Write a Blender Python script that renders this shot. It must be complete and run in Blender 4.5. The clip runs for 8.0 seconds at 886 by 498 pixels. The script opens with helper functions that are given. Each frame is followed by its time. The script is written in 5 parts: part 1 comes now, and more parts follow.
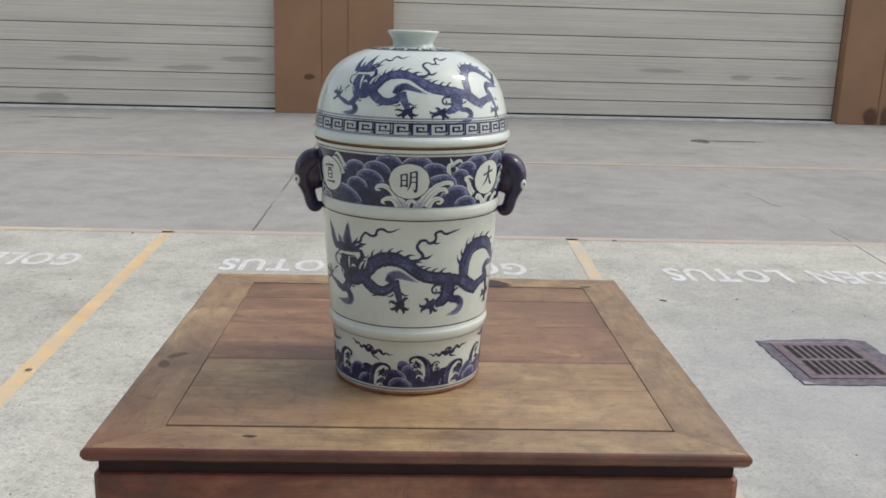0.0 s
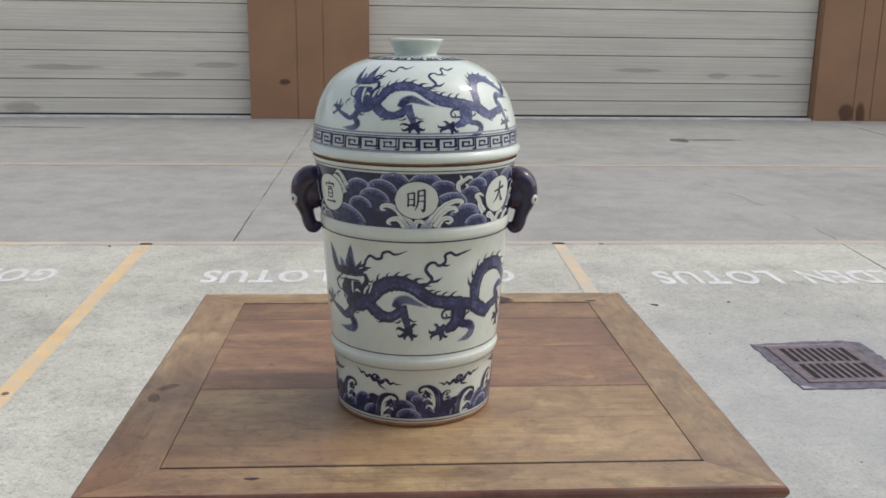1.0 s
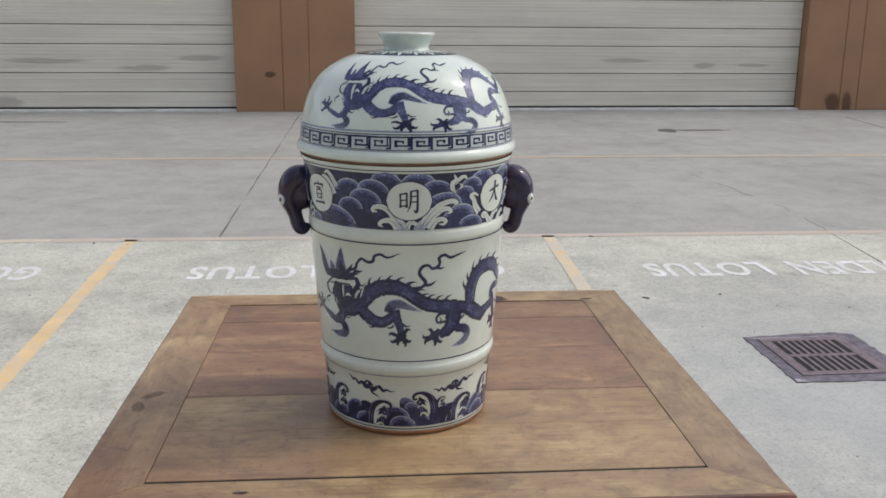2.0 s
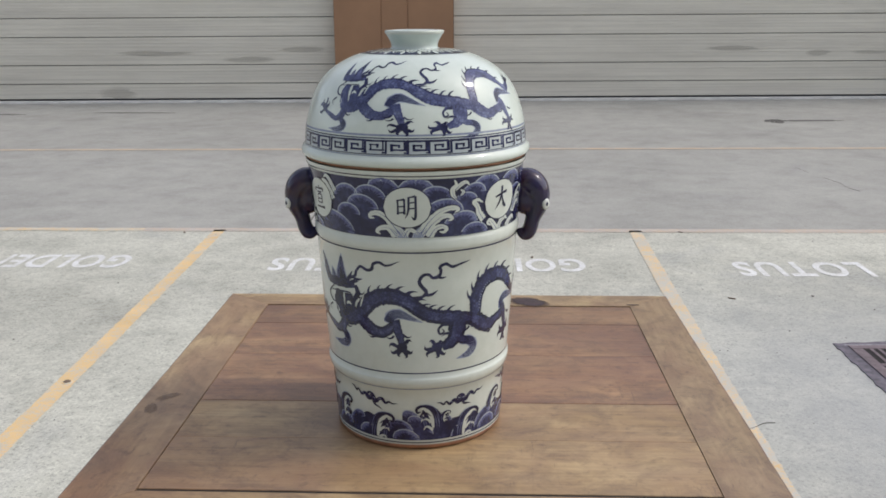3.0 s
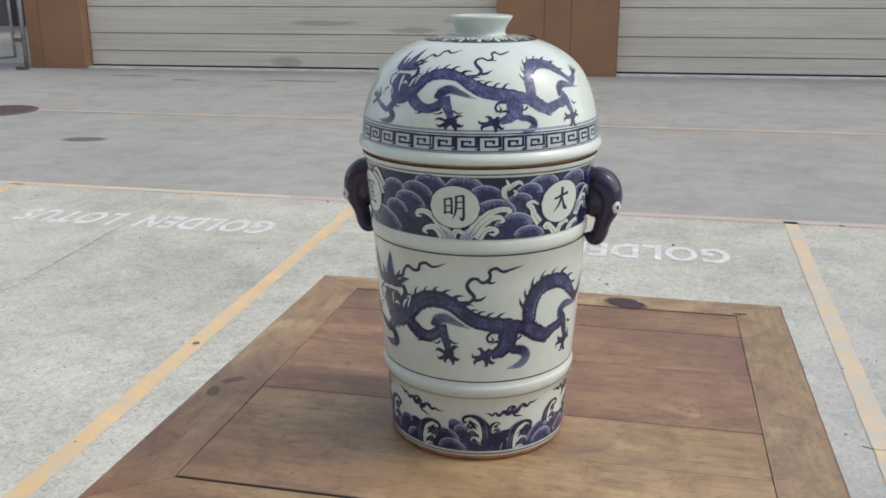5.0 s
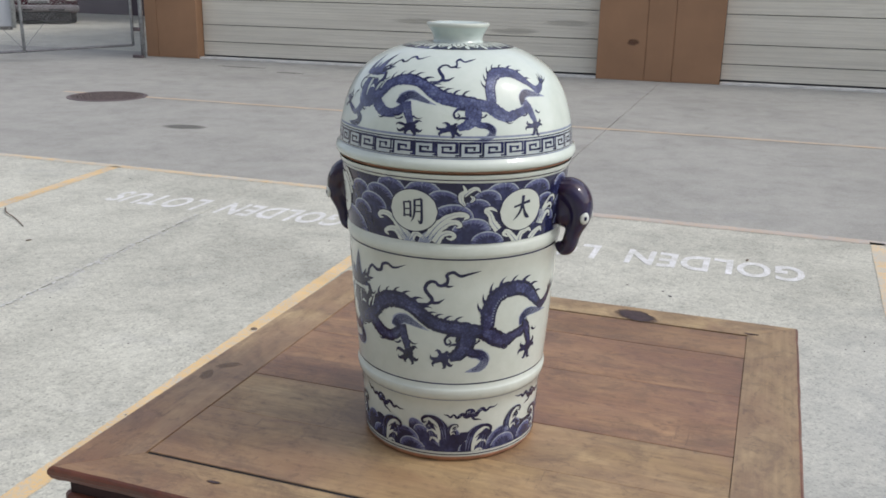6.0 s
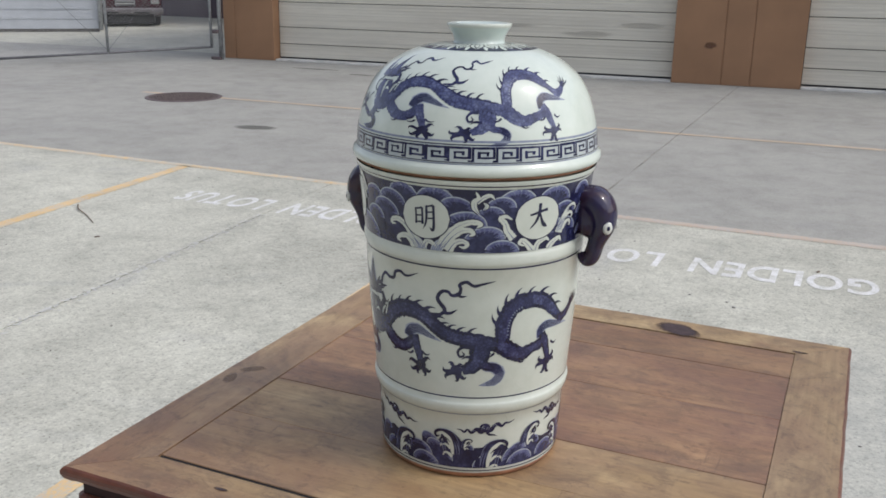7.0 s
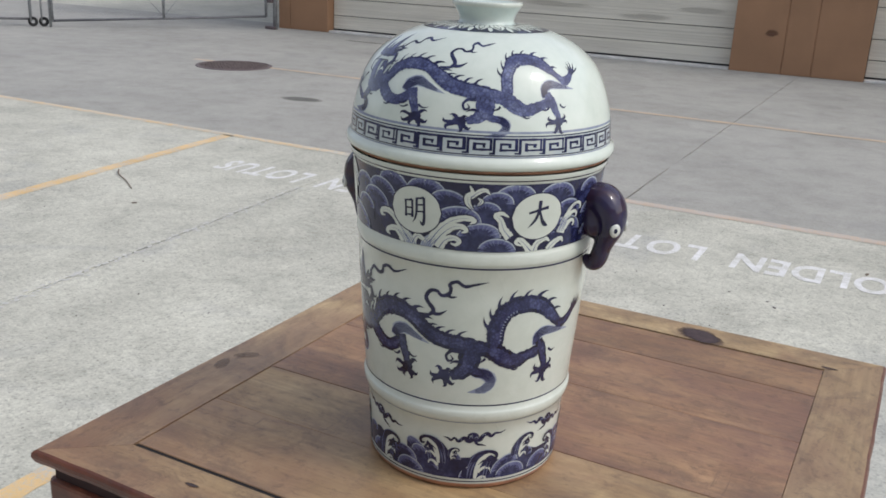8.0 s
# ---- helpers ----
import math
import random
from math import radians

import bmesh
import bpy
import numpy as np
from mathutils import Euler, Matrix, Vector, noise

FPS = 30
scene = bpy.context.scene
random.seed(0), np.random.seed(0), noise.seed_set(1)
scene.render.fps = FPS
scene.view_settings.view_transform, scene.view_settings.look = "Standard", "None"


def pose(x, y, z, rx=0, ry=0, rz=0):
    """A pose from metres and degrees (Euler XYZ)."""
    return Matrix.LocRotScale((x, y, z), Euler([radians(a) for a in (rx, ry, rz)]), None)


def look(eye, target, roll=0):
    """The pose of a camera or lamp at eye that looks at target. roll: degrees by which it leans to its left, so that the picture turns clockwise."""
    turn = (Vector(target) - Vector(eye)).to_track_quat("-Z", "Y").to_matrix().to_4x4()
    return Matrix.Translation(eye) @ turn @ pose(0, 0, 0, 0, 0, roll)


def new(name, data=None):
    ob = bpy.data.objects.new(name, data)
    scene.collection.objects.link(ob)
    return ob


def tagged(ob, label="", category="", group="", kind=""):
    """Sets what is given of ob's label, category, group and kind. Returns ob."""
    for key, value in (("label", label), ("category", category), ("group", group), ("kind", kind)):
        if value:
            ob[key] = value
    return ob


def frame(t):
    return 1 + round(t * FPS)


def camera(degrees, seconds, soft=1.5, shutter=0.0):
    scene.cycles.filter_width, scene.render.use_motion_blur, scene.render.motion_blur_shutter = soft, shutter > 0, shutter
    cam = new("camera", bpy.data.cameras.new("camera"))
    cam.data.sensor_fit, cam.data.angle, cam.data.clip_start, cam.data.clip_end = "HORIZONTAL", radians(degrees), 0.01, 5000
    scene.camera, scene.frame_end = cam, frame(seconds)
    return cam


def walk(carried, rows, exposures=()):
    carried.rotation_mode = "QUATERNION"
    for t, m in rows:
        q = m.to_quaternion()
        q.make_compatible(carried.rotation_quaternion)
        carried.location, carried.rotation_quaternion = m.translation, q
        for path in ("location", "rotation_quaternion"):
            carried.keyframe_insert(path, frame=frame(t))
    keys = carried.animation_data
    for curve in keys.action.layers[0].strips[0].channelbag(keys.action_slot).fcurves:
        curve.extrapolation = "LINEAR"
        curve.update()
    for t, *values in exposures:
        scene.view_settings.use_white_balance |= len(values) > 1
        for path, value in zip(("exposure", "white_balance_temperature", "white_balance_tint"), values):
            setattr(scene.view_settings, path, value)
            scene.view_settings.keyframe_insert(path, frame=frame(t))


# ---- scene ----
cam = camera(51.5, 8.0, soft=1.7)
PATH = [
    (0, -0.0022, -1.7997, 1.4176, 76.189, -1.569, -1.292),
    (0.5, -0.0170, -1.7578, 1.4251, 76.242, -1.138, -1.635),
    (1, -0.0515, -1.6955, 1.4249, 76.336, -0.773, -2.950),
    (1.5, -0.0757, -1.6630, 1.4262, 76.271, -0.889, -4.460),
    (1.7, -0.0742, -1.6504, 1.4252, 76.076, -0.751, -4.503),
    (2.8, 0.0573, -1.6003, 1.4417, 75.300, 0.343, 1.145),
    (3, 0.0966, -1.5731, 1.4399, 75.132, 0.357, 2.769),
    (3.5, 0.1713, -1.5448, 1.4403, 74.905, -0.354, 6.809),
    (4, 0.2194, -1.5175, 1.4397, 74.284, -0.290, 9.028),
    (4.5, 0.2236, -1.4775, 1.4531, 73.622, 0.107, 10.355),
    (4.7, 0.2197, -1.4738, 1.4557, 73.591, 0.136, 11.413),
    (5.8, 0.3914, -1.4217, 1.4646, 73.074, -0.464, 18.751),
    (6, 0.4295, -1.4251, 1.4687, 73.370, -1.039, 20.201),
    (6.5, 0.4802, -1.4094, 1.4678, 73.682, -1.194, 22.693),
    (7, 0.4871, -1.3523, 1.4644, 73.460, -0.854, 24.920),
    (7.5, 0.5080, -1.2826, 1.4636, 73.012, -1.748, 27.621),
    (8, 0.5107, -1.2389, 1.4629, 71.967, -2.615, 28.586),
]
EXPOSURES = [(0.0, 0.10, 6620, 11.5), (4.0, 0.12, 6500, 11.5), (8.0, 0.07, 6450, 11.2)]
walk(cam, [(t, pose(*p)) for t, *p in PATH], EXPOSURES)

# ---- daylight: bright haze, one broad soft sun ----
SUN_AZ, SUN_EL = 82.0, 49.0   # compass-like azimuth from +y towards +x, and height, in degrees
world = bpy.data.worlds.new("sky")
scene.world = world
world.use_nodes = True
wn, wl = world.node_tree.nodes, world.node_tree.links
sky = wn.new("ShaderNodeTexSky")
sky.sky_type, sky.sun_disc = "NISHITA", False
sky.sun_elevation, sky.sun_rotation = radians(SUN_EL), radians(SUN_AZ)
sky.air_density, sky.dust_density, sky.ozone_density = 1.0, 2.5, 1.0
haze = wn.new("ShaderNodeHueSaturation")
haze.inputs["Saturation"].default_value = 0.5
wl.new(sky.outputs[0], haze.inputs["Color"])
wl.new(haze.outputs[0], wn["Background"].inputs["Color"])
wn["Background"].inputs["Strength"].default_value = 0.205
sun_data = bpy.data.lights.new("sun", "SUN")
sun_data.energy, sun_data.angle, sun_data.color = 0.8, radians(7), (1.0, 0.985, 0.96)
sun = new("sun", sun_data)
_az, _el = radians(SUN_AZ), radians(SUN_EL)
SUN_DIR = Vector((math.sin(_az) * math.cos(_el), math.cos(_az) * math.cos(_el), math.sin(_el)))
sun.matrix_world = look(SUN_DIR * 60, (0, 0, 0))

# ---- materials ----
def material(name, rough=0.6, metal=0.0, coat=0.0):
    m = bpy.data.materials.new(name)
    m.use_nodes = True
    b = m.node_tree.nodes["Principled BSDF"]
    b.inputs["Roughness"].default_value, b.inputs["Metallic"].default_value = rough, metal
    b.inputs["Coat Weight"].default_value = coat
    return m


class Nodes:
    """Short hand for the node tree of one material."""

    def __init__(self, m):
        self.t = m.node_tree
        self.b = self.t.nodes["Principled BSDF"]
        self.co = self.t.nodes.new("ShaderNodeTexCoord").outputs["Object"]

    def mapped(self, scale=(1, 1, 1), random_shift=False):
        n = self.t.nodes.new("ShaderNodeMapping")
        n.inputs["Scale"].default_value = scale
        self.t.links.new(self.co, n.inputs["Vector"])
        if random_shift:
            info = self.t.nodes.new("ShaderNodeObjectInfo")
            mul = self.t.nodes.new("ShaderNodeMath")
            mul.operation = "MULTIPLY"
            mul.inputs[1].default_value = 37.0
            self.t.links.new(info.outputs["Random"], mul.inputs[0])
            self.t.links.new(mul.outputs[0], n.inputs["Location"])
        return n.outputs[0]

    def noise(self, scale, detail=4, rough=0.55, vec=None, distort=0.0):
        n = self.t.nodes.new("ShaderNodeTexNoise")
        n.inputs["Scale"].default_value, n.inputs["Detail"].default_value = scale, detail
        n.inputs["Roughness"].default_value, n.inputs["Distortion"].default_value = rough, distort
        self.t.links.new(vec if vec is not None else self.co, n.inputs["Vector"])
        return n.outputs["Fac"]

    def ramp(self, fac, *stops):
        n = self.t.nodes.new("ShaderNodeValToRGB")
        e = n.color_ramp.elements
        while len(e) < len(stops):
            e.new(0.5)
        for el, (p, c) in zip(e, stops):
            el.position = p
            el.color = (*c, 1) if isinstance(c, tuple) else (c, c, c, 1)
        self.t.links.new(fac, n.inputs["Fac"])
        return n.outputs["Color"]

    def mix(self, fac, a, b, mode="MIX"):
        n = self.t.nodes.new("ShaderNodeMix")
        n.data_type, n.blend_type = "RGBA", mode
        for sock, v in ((n.inputs["Factor"], fac), (n.inputs[6], a), (n.inputs[7], b)):
            if isinstance(v, (int, float)):
                sock.default_value = v if sock.type == "VALUE" else (v, v, v, 1)
            elif isinstance(v, tuple):
                sock.default_value = (*v, 1)
            else:
                self.t.links.new(v, sock)
        return n.outputs[2]

    def rand(self):
        return self.t.nodes.new("ShaderNodeObjectInfo").outputs["Random"]

    def color(self, c):
        self.t.links.new(c, self.b.inputs["Base Color"])

    def rough(self, c):
        self.t.links.new(c, self.b.inputs["Roughness"])

    def bump(self, h, strength=0.3, dist=0.002, after=None):
        n = self.t.nodes.new("ShaderNodeBump")
        n.inputs["Strength"].default_value, n.inputs["Distance"].default_value = strength, dist
        self.t.links.new(h, n.inputs["Height"])
        if after is not None:
            self.t.links.new(after, n.inputs["Normal"])
        self.t.links.new(n.outputs[0], self.b.inputs["Normal"])
        return n.outputs[0]


def plain(name, color, rough=0.5, metal=0.0, coat=0.0, vary=0.25, scale=6.0, bump=0.15):
    """A single paint or metal with soft blotches and fine grain."""
    m = material(name, rough, metal, coat)
    n = Nodes(m)
    f = n.noise(scale, 5)
    lo, hi = tuple(c * (1 - vary) for c in color), tuple(min(1, c * (1 + vary)) for c in color)
    n.color(n.ramp(f, (0.3, lo), (0.7, hi)))
    n.bump(n.noise(scale * 14, 3), bump, 0.001)
    return m


def concrete(name, base, patch, speck, tint, damp=None, blotch=0.8):
    """Weathered concrete: slab-wide tone, limey and grey patches, exposed grit, spots; damp: the middle of a wet stain."""
    m = material(name, 0.85)
    n = Nodes(m)
    shade = lambda k: tuple(min(1.0, base * t * k) for t in tint)
    big = n.noise(0.55, 6, 0.62)
    mid = n.noise(3.2, 7, 0.7, distort=0.3)
    fine = n.noise(95, 3, 0.7)
    grit = n.noise(240, 2, 0.8)
    c = n.ramp(big, (0.30, shade(1 - 1.6 * patch)), (0.5, shade(1)), (0.72, shade(1 + patch)))
    c = n.mix(blotch, c, n.ramp(mid, (0.28, 0.66), (0.5, 0.93), (0.72, 1.12)), "MULTIPLY")
    clump = n.noise(24, 4, 0.75)
    c = n.mix(min(1.0, speck), c, n.ramp(clump, (0.3, 0.74), (0.5, 1.0), (0.7, 1.14)), "MULTIPLY")
    lime = n.noise(1.3, 7, 0.75, distort=0.8)
    c = n.mix(n.ramp(lime, (0.52, 0.0), (0.74, 0.65 * blotch)), c, shade(1.22))
    soot = n.noise(0.9, 6, 0.7, n.mapped((1, 1, 1)), 1.2)
    c = n.mix(n.ramp(soot, (0.56, 0.0), (0.78, 0.65 * blotch)), c, tuple(base * v for v in (0.62, 0.63, 0.65)))
    c = n.mix(speck, c, n.ramp(fine, (0.28, 0.5), (0.44, 0.95), (0.62, 1.0), (0.80, 1.4)), "MULTIPLY")
    c = n.mix(speck * 0.6, c, n.ramp(grit, (0.26, 0.3), (0.36, 1.0)), "MULTIPLY")
    cell = n.t.nodes.new("ShaderNodeTexVoronoi")
    cell.inputs["Scale"].default_value = 115.0
    n.t.links.new(n.co, cell.inputs["Vector"])
    c = n.mix(min(1.0, speck), c, n.ramp(cell.outputs["Color"], (0.14, 0.62), (0.25, 0.92), (0.6, 1.0), (0.86, 1.14)), "MULTIPLY")
    if damp:
        near = n.t.nodes.new("ShaderNodeVectorMath")
        near.operation = "DISTANCE"
        near.inputs[1].default_value = (*damp, 0)
        n.t.links.new(n.co, near.inputs[0])
        wob = n.t.nodes.new("ShaderNodeMath")
        wob.operation = "MULTIPLY_ADD"
        wob.inputs[1].default_value = 1.5
        n.t.links.new(mid, wob.inputs[0])
        n.t.links.new(near.outputs["Value"], wob.inputs[2])
        scaled = n.t.nodes.new("ShaderNodeMath")
        scaled.operation = "DIVIDE"
        scaled.inputs[1].default_value = 3.2
        n.t.links.new(wob.outputs[0], scaled.inputs[0])
        c = n.mix(n.ramp(scaled.outputs[0], (0.35, 0.62), (0.85, 0.0)), c, tuple(base * v for v in (0.62, 0.64, 0.66)))
    oil = n.noise(1.7, 5, 0.7, distort=0.6)
    c = n.mix(n.ramp(oil, (0.68, 0.0), (0.76, 0.3)), c, (0.16, 0.15, 0.15))
    n.color(c)
    n.bump(n.noise(160, 3), 0.5, 0.003, n.bump(mid, 0.2, 0.006))
    return m


def worn_paint(name, color, under, lo, hi, scale=9.0):
    """Road paint that has worn off in flecks down to the concrete."""
    m = material(name, 0.75)
    n = Nodes(m)
    wear = n.mix(0.5, n.noise(scale, 6, 0.7), n.noise(scale * 9, 4, 0.7))
    tone = n.ramp(n.noise(3.0, 5), (0.3, tuple(c * 0.78 for c in color)), (0.7, color))
    n.color(n.mix(n.ramp(wear, (lo, 0.0), (hi, 1.0)), tone, under))
    n.bump(n.noise(160, 3), 0.4, 0.002)
    return m


def wood(name, along, dark, mid, light, rough=0.37, red=(0.2, 0.075, 0.045), mottle=0.95):
    """Old waxed softwood, mottled by age; along: the axis of the grain, 0, 1 or 2."""
    m = material(name, rough)
    n = Nodes(m)
    n.b.inputs["Specular IOR Level"].default_value = 0.55
    stretch = lambda a, b: tuple(a if k == along else b for k in range(3))
    grain = n.noise(1.6, 6, 0.6, n.mapped(stretch(2.2, 8), True), 0.9)
    fibre = n.noise(1.0, 3, 0.6, n.mapped(stretch(4, 150), True))
    c = n.ramp(grain, (0.22, dark), (0.46, mid), (0.74, light))
    c = n.mix(0.5, c, n.ramp(fibre, (0.3, 0.58), (0.65, 1.12)), "MULTIPLY")
    # clouds of red-brown varnish, of bare grey-yellow wood, and rubbed-in dirt
    stain = n.noise(1.0, 7, 0.66, n.mapped(stretch(3.6, 6.5), True), 0.7)
    c = n.mix(n.ramp(stain, (0.38, 0.0), (0.60, 0.95 * mottle)), c, red)
    pale = n.noise(1.0, 6, 0.7, n.mapped(stretch(6, 9), True), 0.4)
    c = n.mix(n.ramp(pale, (0.50, 0.0), (0.72, 0.6 * mottle)), c, tuple(min(0.6, 1.12 * v) for v in light))
    dirt = n.noise(1.0, 8, 0.75, n.mapped(stretch(11, 17), True), 0.6)
    c = n.mix(n.ramp(dirt, (0.46, 0.0), (0.66, 0.9 * mottle)), c, (0.13, 0.082, 0.055))
    specks = n.noise(1.0, 5, 0.7, n.mapped(stretch(38, 62), True), 0.5)
    c = n.mix(n.ramp(specks, (0.54, 0.0), (0.70, 0.75 * mottle)), c, (0.085, 0.05, 0.036))
    # darker and redder towards the front left corner of the top
    far = n.t.nodes.new("ShaderNodeVectorMath")
    far.operation = "DISTANCE"
    far.inputs[1].default_value = (-0.50, -0.50, 0.775)
    n.t.links.new(n.co, far.inputs[0])
    rag = n.t.nodes.new("ShaderNodeMath")
    rag.operation = "MULTIPLY_ADD"
    rag.inputs[1].default_value = 0.6
    n.t.links.new(n.noise(4.5, 6, 0.68), rag.inputs[0])
    n.t.links.new(far.outputs["Value"], rag.inputs[2])
    c = n.mix(n.ramp(rag.outputs[0], (0.34, 0.9), (0.74, 0.0)), c, n.mix(1.0, c, (0.68, 0.52, 0.46), "MULTIPLY"))
    # small cross-grain cracks
    crack = n.noise(1.0, 4, 0.6, n.mapped(stretch(46, 5), True), 0.6)
    split = n.mix(1.0, n.ramp(crack, (0.49, 0.0), (0.5, 0.5), (0.51, 0.0)), n.ramp(n.noise(1.0, 3, 0.6, n.mapped(stretch(9, 9), True)), (0.56, 0.0), (0.64, 1.0)), "MULTIPLY")
    c = n.mix(split, c, (0.08, 0.05, 0.04))
    c = n.mix(1.0, c, n.ramp(n.rand(), (0.0, 0.86), (1.0, 1.06)), "MULTIPLY")
    n.color(c)
    n.rough(n.ramp(stain, (0.3, rough + 0.08), (0.7, rough - 0.08)))
    n.bump(fibre, 0.3, 0.0012, n.bump(dirt, 0.2, 0.002))
    return m


M_STALL = concrete("concrete_stalls", 0.53, 0.14, 0.72, (1.01, 1.0, 0.86), (1.95, 1.6), 0.8)
M_AISLE = concrete("concrete_aisle", 0.355, 0.10, 0.3, (1.01, 0.995, 0.91), None, 0.62)
M_SOIL = plain("joint_dirt", (0.12, 0.113, 0.10), 0.95)
M_YELLOW = worn_paint("yellow_road_paint", (0.78, 0.55, 0.27), (0.50, 0.49, 0.45), 0.46, 0.62)
M_YELLOW_PALE = worn_paint("pale_worn_road_paint", (0.78, 0.55, 0.27), (0.50, 0.49, 0.44), 0.40, 0.55)
M_YELLOW_FAINT = worn_paint("faded_yellow_road_paint", (0.62, 0.47, 0.33), (0.42, 0.41, 0.40), 0.36, 0.62, 6.0)
M_FAR_LINE = worn_paint("nearly_gone_road_paint", (0.62, 0.47, 0.32), (0.40, 0.37, 0.33), 0.43, 0.60, 5.0)
M_WHITE = worn_paint("white_stencil_paint", (0.84, 0.84, 0.84), (0.51, 0.51, 0.46), 0.44, 0.60, 14.0)
M_DOOR = material("door_paint", 0.55)
_n = Nodes(M_DOOR)
_c = _n.ramp(_n.noise(0.8, 6, 0.65, _n.mapped((0.5, 1, 2.5))), (0.3, (0.62, 0.59, 0.51)), (0.6, (0.72, 0.69, 0.595)), (0.8, (0.53, 0.505, 0.435)))
_streak = _n.noise(1.0, 5, 0.7, _n.mapped((0.25, 1, 34)))
_n.color(_n.mix(0.5, _c, _n.ramp(_streak, (0.3, 0.6), (0.58, 1.0)), "MULTIPLY"))
_n.bump(_streak, 0.4, 0.01)
M_SEAL = plain("black_rubber_seal", (0.02, 0.02, 0.022), 0.8)
M_BROWN = plain("tan_brown_paint", (0.305, 0.17, 0.092), 0.62, vary=0.12, scale=1.5)
M_WALL = plain("stucco_wall", (0.45, 0.42, 0.38), 0.9, vary=0.12, scale=2.0, bump=0.5)
M_BOARD_X = wood("old_wood_x", 0, (0.275, 0.18, 0.088), (0.43, 0.305, 0.156), (0.56, 0.42, 0.232), red=(0.25, 0.14, 0.082), mottle=0.72)
M_BOARD_TAN = wood("old_tan_wood", 0, (0.235, 0.147, 0.072), (0.382, 0.257, 0.13), (0.505, 0.366, 0.2), red=(0.26, 0.15, 0.09), mottle=0.62)
M_BOARD_RED = wood("old_reddish_wood", 0, (0.185, 0.098, 0.058), (0.305, 0.172, 0.095), (0.44, 0.275, 0.148), red=(0.18, 0.093, 0.066), mottle=0.75)
M_BOARD_Y = wood("old_wood_y", 1, (0.24, 0.152, 0.078), (0.38, 0.262, 0.14), (0.50, 0.37, 0.21), red=(0.25, 0.145, 0.088), mottle=0.68)
M_APRON = wood("red_lacquer_wood", 0, (0.06, 0.014, 0.011), (0.24, 0.075, 0.04), (0.46, 0.22, 0.12), 0.4, (0.08, 0.018, 0.016), 0.62)
# waist lacquer, darkened for the shade under the overhanging top
M_WAIST = plain("shaded_waist_lacquer", (0.022, 0.006, 0.007), 0.8, vary=0.4, scale=20)
M_EDGE = wood("worn_lacquer_edge", 0, (0.07, 0.019, 0.014), (0.16, 0.052, 0.032), (0.30, 0.13, 0.075), 0.36, (0.085, 0.022, 0.016), 0.85)
M_LEG = wood("red_lacquer_wood_upright", 2, (0.07, 0.018, 0.012), (0.13, 0.04, 0.025), (0.2, 0.08, 0.05), 0.45, (0.09, 0.02, 0.014))


def patchy(m, scale, lo, hi):
    """Lets a thin stain break up into flecks."""
    n = Nodes(m)
    n.t.links.new(n.ramp(n.noise(scale, 5, 0.7), (lo, 0.0), (hi, 1.0)), n.b.inputs["Alpha"])
    return m


def soft_stain(name, color, most):
    """A stain that fades out raggedly towards its edge."""
    m = plain(name, color, 0.5, vary=0.5, scale=60)
    n = Nodes(m)
    g = n.t.nodes.new("ShaderNodeVectorMath")
    g.operation = "DISTANCE"
    g.inputs[1].default_value = (0.5, 0.5, 0.0)
    flat = n.t.nodes.new("ShaderNodeMapping")
    flat.inputs["Scale"].default_value = (1, 1, 0)
    n.t.links.new(n.t.nodes.new("ShaderNodeTexCoord").outputs["Generated"], flat.inputs["Vector"])
    n.t.links.new(flat.outputs[0], g.inputs[0])
    f = n.mix(0.5, n.ramp(g.outputs["Value"], (0.2, 1.0), (0.54, 0.0)), n.noise(55, 6, 0.75))
    n.t.links.new(n.ramp(f, (0.36, 0.0), (0.60, most)), n.b.inputs["Alpha"])
    return m


M_STAIN = soft_stain("burnt_ink_stain", (0.05, 0.030, 0.032), 0.97)
M_SMUDGE = soft_stain("grey_smudge", (0.09, 0.06, 0.05), 0.36)
M_RUST_STAIN = soft_stain("dark_rust_stain", (0.085, 0.03, 0.02), 0.5)
M_DOOR_SMUDGE = soft_stain("faint_door_smudge", (0.12, 0.11, 0.09), 0.2)
M_OIL = soft_stain("soft_oil_stain", (0.14, 0.14, 0.125), 0.6)
M_IRON = plain("rusty_dark_iron", (0.15, 0.12, 0.125), 0.7, 0.4, vary=0.4, scale=30)
M_COLLAR = plain("tarred_concrete", (0.135, 0.122, 0.145), 0.9, vary=0.4, scale=25)
M_COLLAR_CHIP = plain("chipped_collar", (0.34, 0.325, 0.35), 0.9, vary=0.35, scale=40)
M_GRATE = plain("worn_iron_grate", (0.165, 0.13, 0.142), 0.65, 0.2, vary=0.35, scale=30)
M_PIT = plain("pit_shade_black", (0.012, 0.010, 0.010), 0.9)
M_RUST = plain("rusty_cover", (0.11, 0.085, 0.08), 0.85, 0.2, vary=0.3, scale=20)
M_PATCH = plain("dark_asphalt_grit", (0.2, 0.19, 0.18), 0.95, vary=0.3, scale=30)
M_SPILL = patchy(plain("dark_spill", (0.125, 0.118, 0.11), 0.95, vary=0.3, scale=30), 22, 0.36, 0.56)
M_GALV = plain("galvanised_steel", (0.42, 0.44, 0.46), 0.4, 0.85, scale=20)
M_SIDING = plain("pale_blue_siding", (0.43, 0.455, 0.485), 0.6, vary=0.08, scale=2)
# maroon-grey with the wall's shade mixed into the colour
M_DARKWALL = plain("shaded_shed_wall", (0.095, 0.075, 0.088), 0.9, vary=0.2, scale=1)
M_CAR = plain("dark_maroon_car_paint", (0.05, 0.012, 0.018), 0.25, 0.0, 0.6, scale=3, bump=0.0)
